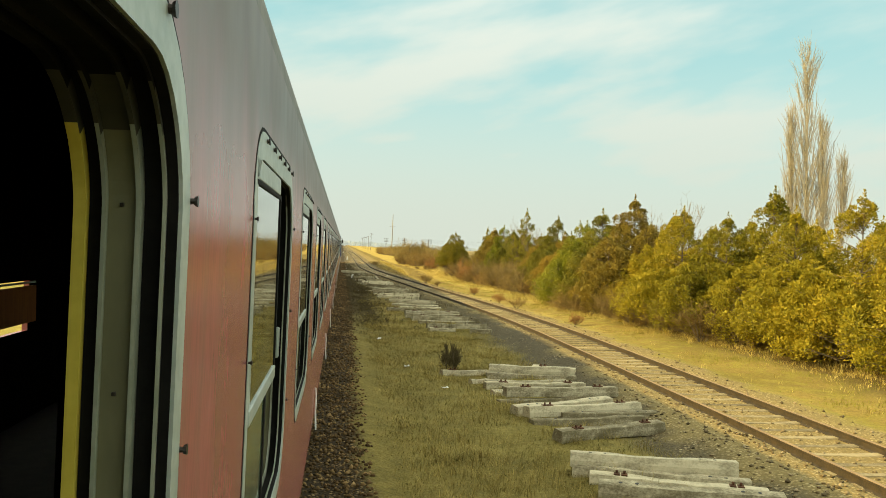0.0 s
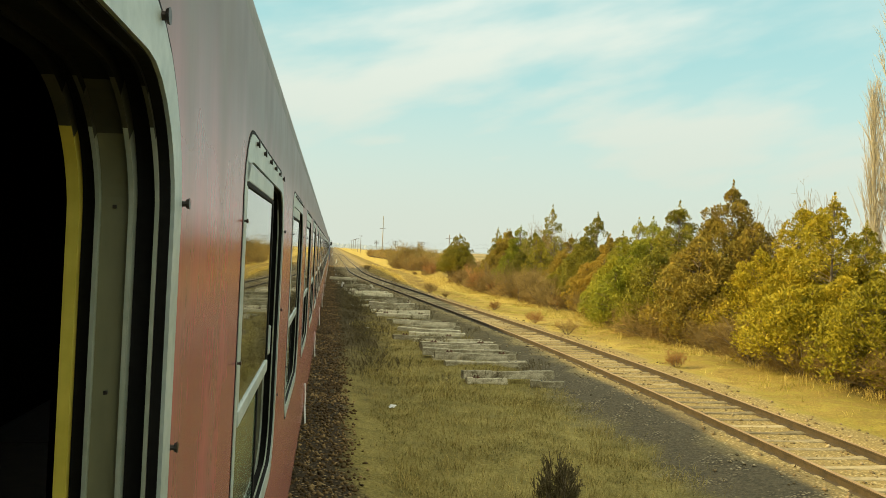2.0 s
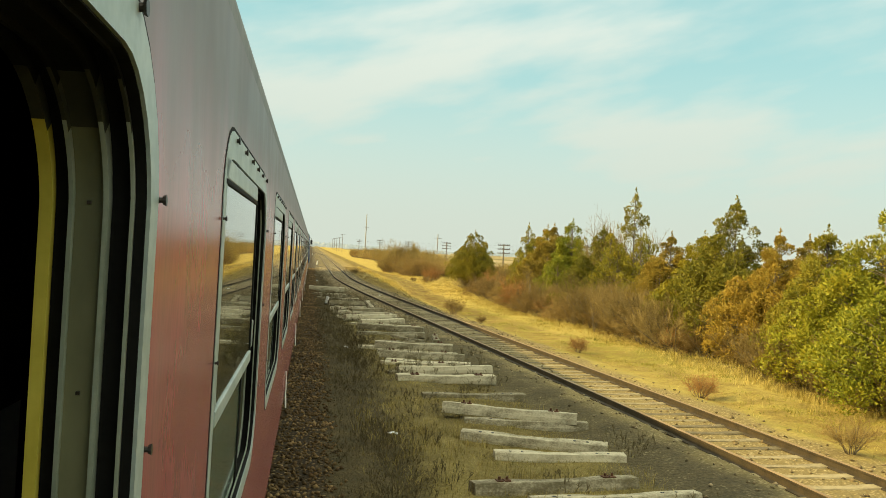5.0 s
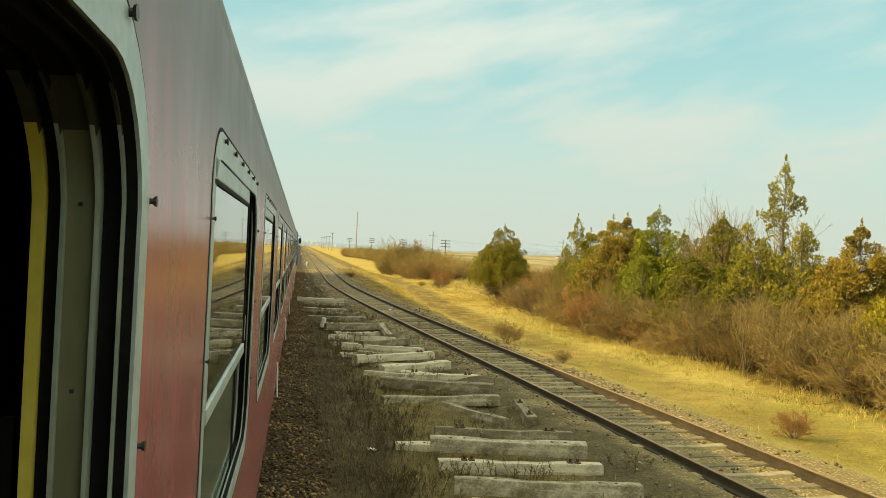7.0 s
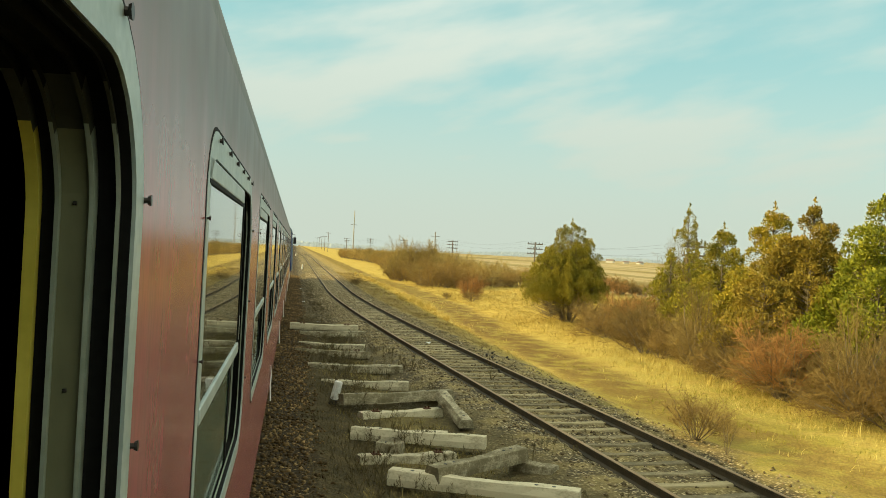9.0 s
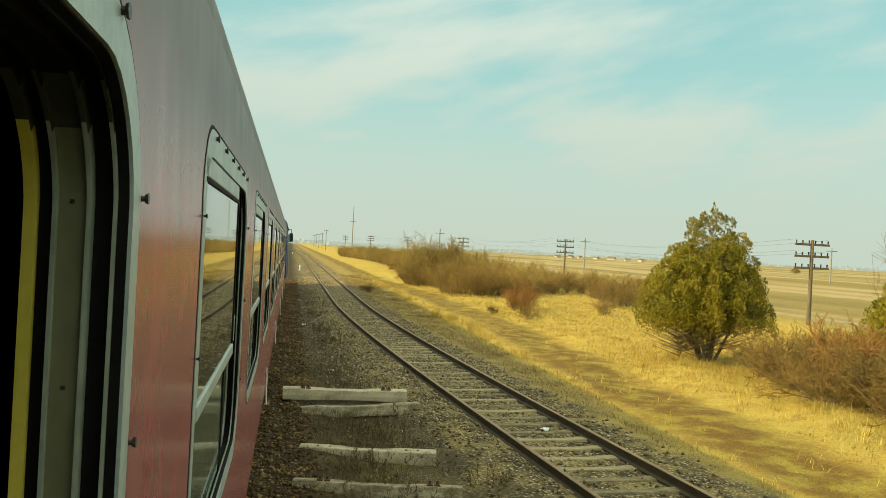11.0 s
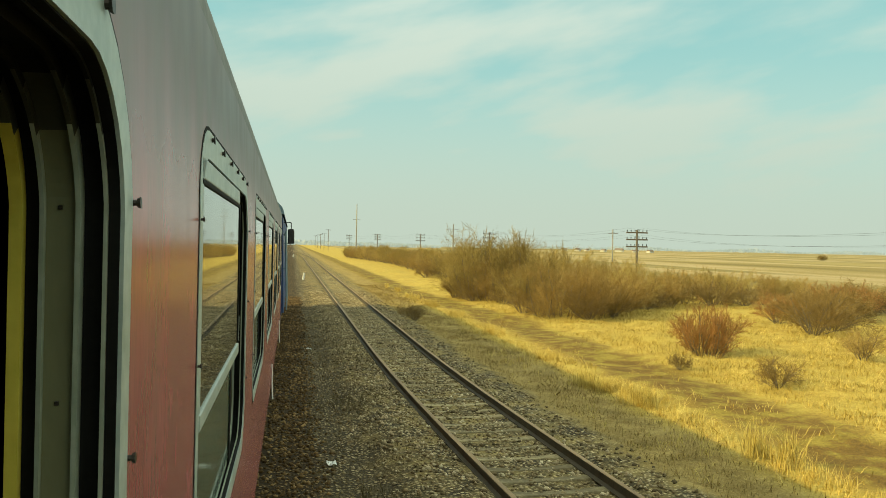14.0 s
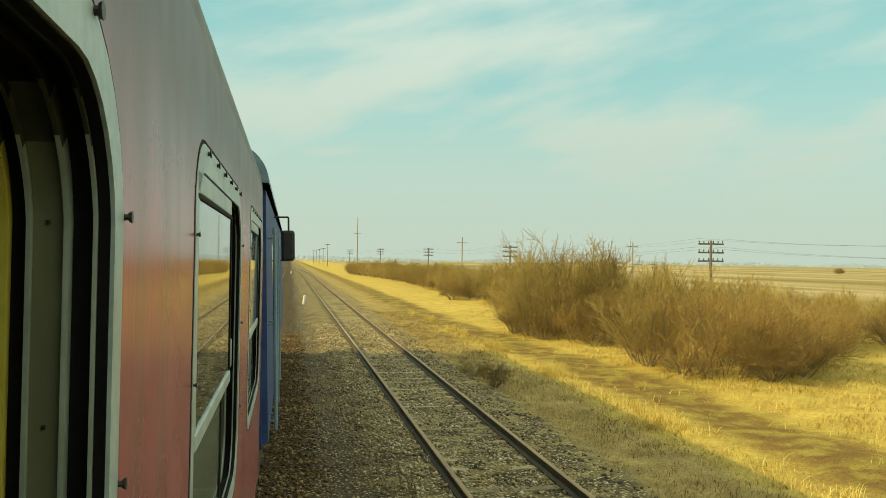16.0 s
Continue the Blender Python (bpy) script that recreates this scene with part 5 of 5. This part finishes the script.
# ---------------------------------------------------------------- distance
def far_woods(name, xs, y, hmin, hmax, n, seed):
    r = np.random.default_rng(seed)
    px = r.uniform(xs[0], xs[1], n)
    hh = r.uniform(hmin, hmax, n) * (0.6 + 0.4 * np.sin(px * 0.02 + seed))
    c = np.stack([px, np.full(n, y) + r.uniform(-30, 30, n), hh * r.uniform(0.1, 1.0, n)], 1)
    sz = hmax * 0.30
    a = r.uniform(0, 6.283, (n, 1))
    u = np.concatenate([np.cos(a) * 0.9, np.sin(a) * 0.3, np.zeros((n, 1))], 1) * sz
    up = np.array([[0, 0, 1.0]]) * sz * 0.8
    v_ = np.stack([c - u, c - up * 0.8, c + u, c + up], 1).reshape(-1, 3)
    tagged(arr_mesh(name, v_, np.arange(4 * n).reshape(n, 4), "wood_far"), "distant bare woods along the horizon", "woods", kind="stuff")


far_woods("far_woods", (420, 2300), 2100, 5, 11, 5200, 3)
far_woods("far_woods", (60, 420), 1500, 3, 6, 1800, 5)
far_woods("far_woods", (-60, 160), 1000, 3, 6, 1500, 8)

def far_house(x, y, s_, turn):
    t = thing("house", "distant pale village house with a tiled roof", "house", pose(x, y, -0.6, 0, 0, turn), "village houses")
    s_ *= 0.62
    part("wall", soft_box(-6 * s_, 6 * s_, -4 * s_, 4 * s_, 0, 3.2 * s_, 0.1), "wall_far", t)
    z0, z1 = 3.2 * s_, 6.0 * s_
    v_ = [(x_ * s_, y_ * s_, z_) for x_, y_, z_ in ((-6.4, -4.5, z0), (6.4, -4.5, z0), (6.4, 4.5, z0), (-6.4, 4.5, z0), (-6.4, 0, z1), (6.4, 0, z1))]
    part("roof", (v_, [], [(0, 1, 5, 4), (2, 3, 4, 5), (0, 4, 3), (1, 2, 5), (3, 2, 1, 0)]), "roof_far", t)
    for q in (-3.5, 0.5, 3.8):
        part("window", soft_box((q - 0.6) * s_, (q + 0.6) * s_, -4.05 * s_, -3.98 * s_, 1.1 * s_, 2.3 * s_, 0.01), "black", t)


for i, (x, y, s_) in enumerate(((283, 930, 0.8), (296, 925, 1.0), (310, 935, 0.9), (322, 918, 0.8), (338, 915, 1.1), (352, 905, 0.8), (366, 900, 0.9))):
    far_house(x, y, s_, 20 + 31 * i)
plant(DENSE, 236.0, 428.0, 1.8)
# ---------------------------------------------------------------- pieces of the tracks
SLP_Y = np.arange(-3.0, 170.0, 0.58)
tr_me = []
for s in (5, 6, 7):
    me = bpy.data.meshes.new("sleeper")
    me.from_pydata(*sleeper_mesh("s", 2.1, 0.27, 0.21, 0.17, s))
    me.materials.append(M["track_conc"])
    tr_me.append(me)
for i, y in enumerate(SLP_Y):
    ob = new("sleeper", tr_me[i % 3])
    x = float(xc(np.array(y)))
    hd = math.degrees(math.atan(float(xc(np.array(y + 0.5)) - xc(np.array(y - 0.5)))))
    ob.matrix_world = pose(x, y, float(rail_z(x, y)) - 0.299 - 0.006 * float(smooth(np.array(y), 34, 50)) - 0.006 * float(smooth(np.array(y), 74, 92)) - 0.018 * float(smooth(np.array(y), 94, 106)) + rng.uniform(-0.012, 0.006), 0, 0, -hd + rng.uniform(-1.2, 1.2))
    ob.parent = second


def scatter(n, x0, x1, y0, y1, keep, seed):
    r = np.random.default_rng(seed)
    px, py = r.uniform(x0, x1, n), r.uniform(y0, y1, n)
    k = r.uniform(0, 1, n) < keep(px, py)
    return px[k], py[k]


def patchy(x, y, s=1.0):
    return 0.5 + 0.5 * np.sin(1.3 * s * x + 0.7 * np.sin(0.9 * s * y)) * np.sin(1.1 * s * y + 1.7 * np.sin(0.6 * s * x))


def blades(name, px, py, per_tuft, h0, h1, spread, wid, mat, label, seed, bend=0.5):
    """Grass as many tapering blades."""
    r = np.random.default_rng(seed)
    n = len(px) * per_tuft
    bx, by = np.repeat(px, per_tuft), np.repeat(py, per_tuft)
    bx, by = bx + r.normal(0, spread, n), by + r.normal(0, spread, n)
    bz = gz(bx, by) - 0.01
    th = np.repeat(r.uniform(0.7, 1.3, len(px)), per_tuft)
    h = r.uniform(h0, h1, n) * th
    a = r.uniform(0, 6.283, n)
    k = r.uniform(0.1, 1.0, n) * bend * h
    ox, oy = np.cos(a) * k, np.sin(a) * k
    sx, sy = -np.sin(a) * wid, np.cos(a) * wid
    b0 = np.stack([bx - sx, by - sy, bz], 1)
    b1 = np.stack([bx + sx, by + sy, bz], 1)
    m1 = np.stack([bx + ox * 0.35 + sx * 0.8, by + oy * 0.35 + sy * 0.8, bz + h * 0.6], 1)
    m0 = np.stack([bx + ox * 0.35 - sx * 0.8, by + oy * 0.35 - sy * 0.8, bz + h * 0.6], 1)
    t0 = np.stack([bx + ox - sx * 0.15, by + oy - sy * 0.15, bz + h], 1)
    t1 = np.stack([bx + ox + sx * 0.15, by + oy + sy * 0.15, bz + h], 1)
    v_ = np.stack([b0, b1, m1, m0, t1, t0], 1).reshape(-1, 3)
    base = np.arange(n)[:, None] * 6
    f_ = np.concatenate([base + np.array([[0, 1, 2, 3]]), base + np.array([[3, 2, 4, 5]])])
    tagged(arr_mesh(name, v_, f_, mat), label, "grass", kind="stuff")


def weed_keep(x, y):
    d = x - xc(y)
    return smooth(x, 0.6, 1.1) * (1 - smooth(d, -3.0, -2.0)) * (1 - 0.82 * smooth(y, 82, 95)) * (0.30 + 0.70 * patchy(x, y, 1.3))


def path_mid(y):
    return np.maximum(7.9, xc(y) + 3.0) + 0.8 * smooth(y, 85, 105) - 1.2 * smooth(y, 120, 145)


def straw_keep(x, y):
    d = x - xc(y)
    k = smooth(d, 1.7, 2.4) * (0.06 + 0.94 * smooth(np.abs(x - path_mid(y)), 0.9, 1.5)) * (0.35 + 0.65 * patchy(x, y))
    return k * (1 - 0.8 * smooth(y, 95, 150)) * (1 - 0.85 * smooth(y, 70, 90) * (1 - smooth(x, 6.2, 6.9)))


px, py = scatter(52000, 4.0, 17.0, -2, 150, straw_keep, 61)
blades("dry_grass", px, py, 7, 0.04, 0.13, 0.07, 0.004, "straw_pale", "short dry yellow grass", 62, 1.4)

px, py = scatter(13000, 6.6, 24.0, 86, 136, lambda x, y: (0.06 + 0.94 * smooth(np.abs(x - path_mid(y)), 0.9, 1.4)) * (0.25 + 0.75 * patchy(x, y, 0.8)) * (1 - 0.6 * smooth(y, 112, 136)), 59)
blades("meadow_grass", px, py, 12, 0.05, 0.16, 0.12, 0.0058, "straw", "thick tussocks of golden dry grass", 60, 2.6)
px, py = scatter(2600, 1.0, 5.2, -2, 46, lambda x, y: weed_keep(x, y) * patchy(x + 0.8, y, 0.55) ** 1.5, 89)
blades("pale_grass_clumps", px, py, 22, 0.06, 0.20, 0.10, 0.0032, "weed", "pale tufts of dead grass between the tracks", 90, 1.2)

px, py = scatter(15000, 7.5, 13.0, -2, 84, lambda x, y: smooth(x - xc(y), 2.0, 3.0) * patchy(x + 3.1, y, 0.8) ** 2 * (1 - smooth(y, 66, 84)), 57)
blades("green_grass", px, py, 10, 0.02, 0.08, 0.10, 0.004, "grass_green", "low yellow-green grass", 58, 1.4)
# Blades of the same verge, shade put into their colour too.
px, py = scatter(9000, 4.5, 7.0, 72, 150, lambda x, y: smooth(x - xc(y), 1.6, 2.2) * (1 - smooth(x, 6.2, 6.9)) * (0.4 + 0.6 * patchy(x, y)), 75)
blades("matted_grass", px, py, 10, 0.03, 0.11, 0.11, 0.0042, "shaded_grass", "matted dead grass with train shade in its colour", 76, 2.2)
tuft_x = np.array([6.6, 6.75, 6.5, 6.9, 6.95, 6.8, 7.1])
tuft_y = np.array([105.5, 105.2, 105.9, 103.6, 103.2, 99.2, 98.8])
blades("pale_tufts", tuft_x, tuft_y, 160, 0.22, 0.48, 0.09, 0.0035, "straw_pale", "fountain-like tufts of pale dry grass", 79, 0.9)
px, py = scatter(1500, 6.4, 7.6, 92, 150, lambda x, y: np.exp(-((x - 7.0) / 0.25) ** 2) * patchy(x, y, 0.9) ** 3, 77)
blades("pale_tufts", px, py, 44, 0.10, 0.32, 0.05, 0.003, "straw", "tall pale tufts of dry grass along the path", 78, 1.0)


def tall_keep(x, y):
    d = x - xc(y)
    edge = np.interp(y, [17, 24, 30, 44, 52, 60, 70, 78, 86, 90, 150], [15.6, 13.6, 12.3, 11.6, 12.4, 12.0, 11.4, 10.9, 11.3, 12.2, 12.2])
    k = np.exp(-((x - edge + 0.5) / 0.55) ** 2) * (y < 92) + 0.30 * patchy(x, y, 0.6) ** 3 * smooth(d, 2.0, 3.0) * (np.abs(x - path_mid(y)) > 1.4)
    k = k + 0.4 * np.exp(-((x - 7.0) / 0.3) ** 2) * (y > 92) * patchy(x, y, 0.5)
    return np.clip(k, 0, 1)


px, py = scatter(15000, 4.0, 16.5, -2, 150, tall_keep, 63)
blades("tall_dry_grass", px, py, 14, 0.12, 0.30, 0.055, 0.0035, "straw_pale", "tufts of tall pale dry grass", 64, 1.4)


px, py = scatter(17000, 0.9, 5.6, -2, 44, lambda x, y: weed_keep(x, y) * (1 - smooth(y, 30, 44)) * (0.3 + 0.7 * patchy(x + 1.7, y, 0.7)), 87)
blades("short_green_grass", px, py, 9, 0.02, 0.08, 0.10, 0.0035, "turf", "short olive-green grass between the tracks", 88, 2.4)


def strip_keep(x, y):
    return smooth(x, 0.25, 0.5) * (1 - smooth(x, 1.2, 2.0)) * smooth(y, 26, 40) * (1 - 0.75 * smooth(y, 82, 94)) * (0.35 + 0.65 * patchy(x, y, 1.1))


px, py = scatter(15000, 0.2, 2.2, 16, 122, strip_keep, 85)
blades("dark_weeds", px, py, 9, 0.03, 0.12, 0.12, 0.0026, "weed_dark", "dark matted dead weeds beside the train", 86, 1.6)
px, py = scatter(52000, 0.5, 6.2, -2, 118, lambda x, y: weed_keep(x, y) * (1 - 0.85 * smooth(y, 26, 40) * (1 - smooth(x, 1.2, 2.0))), 65)
blades("weeds", px, py, 8, 0.02, 0.10, 0.09, 0.0028, "weed", "low dull weeds and dead grass", 66, 2.4)
px, py = scatter(2200, 0.9, 5.6, -2, 118, lambda x, y: weed_keep(x, y) * patchy(x, y, 0.45) ** 2, 67)
blades("tall_weeds", px, py, 12, 0.08, 0.22, 0.12, 0.0022, "weed", "thin tangled tall weeds", 68, 0.8)


def stones(name, px, py, r0, r1, mat, label, seed):
    """Ballast: small uneven lumps."""
    r = np.random.default_rng(seed)
    n = len(px)
    oct_ = np.array([[1, 0, 0], [0, 1, 0], [-1, 0, 0], [0, -1, 0], [0, 0, 1.0], [0, 0, -1.0]])
    rad = r.uniform(r0, r1, (n, 1, 1))
    v_ = oct_[None] * r.uniform(0.6, 1.25, (n, 6, 1)) * rad + r.normal(0, 0.18, (n, 6, 3)) * rad
    a = r.uniform(0, 6.283, n)
    c_, s_ = np.cos(a)[:, None], np.sin(a)[:, None]
    v_ = np.stack([v_[..., 0] * c_ - v_[..., 1] * s_, v_[..., 0] * s_ + v_[..., 1] * c_, v_[..., 2] * 0.75], -1)
    v_ += np.stack([px, py, gz(px, py) + rad[:, 0, 0] * 0.25], 1)[:, None, :]
    tri = np.array([[0, 1, 4], [1, 2, 4], [2, 3, 4], [3, 0, 4], [1, 0, 5], [2, 1, 5], [3, 2, 5], [0, 3, 5]])
    f_ = (np.arange(n)[:, None, None] * 6 + tri[None]).reshape(-1, 3)
    tagged(arr_mesh(name, v_.reshape(-1, 3), f_, mat), label, "gravel", kind="stuff")


def grey_keep(x, y):
    d = x - xc(y)
    inside = smooth(d, -2.3, -1.7) * (1 - smooth(d, 1.3, 1.9))
    ahead = smooth(y, 80, 96) * smooth(x, 0.4, 0.9) * (1 - smooth(d, 1.3, 1.9)) * (0.5 + 0.5 * patchy(x, y, 0.9))
    inside = inside * (0.20 + 0.80 * smooth(y, 50, 85) + 0.5 * (1 - smooth(y, 14, 22)) * (1 - smooth(d, -1.0, -0.7))) * (1 - 0.7 * (1 - smooth(d, -1.7, -1.3)) * (1 - smooth(y, 60, 85)) * smooth(y, 13, 22))
    return np.clip(np.maximum(inside, ahead), 0, 1)


px, py = scatter(80000, 0.3, 10.0, 2, 140, grey_keep, 71)
stones("grey_ballast", px, py, 0.015, 0.045, "stone", "grey crushed stone ballast round the side track", 72)
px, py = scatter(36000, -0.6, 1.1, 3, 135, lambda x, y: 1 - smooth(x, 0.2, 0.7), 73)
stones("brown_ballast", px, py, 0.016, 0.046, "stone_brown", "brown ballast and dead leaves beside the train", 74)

px, py = scatter(15000, 0.6, 6.0, 76, 140, lambda x, y: smooth(y, 78, 90) * smooth(x, 0.8, 1.6) * (1 - smooth(x - xc(y), 0.9, 1.5)), 79)
stones("pale_stones", px, py, 0.02, 0.045, "stone_pale", "pale limestone lumps among the ballast", 80)
# tangled dead weeds between the train and the sleepers
wr = np.random.default_rng(81)
clumps = []
for i in range(400):
    y = wr.uniform(6, 112)
    x = 0.95 + abs(wr.normal(0, 0.55)) if wr.uniform() < 0.5 else wr.uniform(1.2, max(1.6, float(xc(np.array(y))) - 1.6))
    if y > 90 and x > 1.9:
        x = 1.5
    dens = 1.0 if 36 < y < 84 else 0.0 if y < 28 else 0.25
    if wr.uniform() > dens:
        continue
    sgm = shrub(wr.uniform(0.14, 0.40), wr.uniform(0.3, 0.65), int(wr.integers(9, 15)), 900 + i, branch=4, twig=3, fine=0, lean=1.2, thick=0.0045, base=0.9, bare=0.1, fat=0.6)
    sgm[:, 0:3] += (x, y, float(gz(x, y)))
    sgm[:, 3:6] += (x, y, float(gz(x, y)))
    clumps.append(sgm)
v, f = twig_arrays(np.concatenate(clumps))
tagged(arr_mesh("dead_weeds", v, f, "weed_dark"), "dark tangled dead weeds", "weeds", kind="stuff")
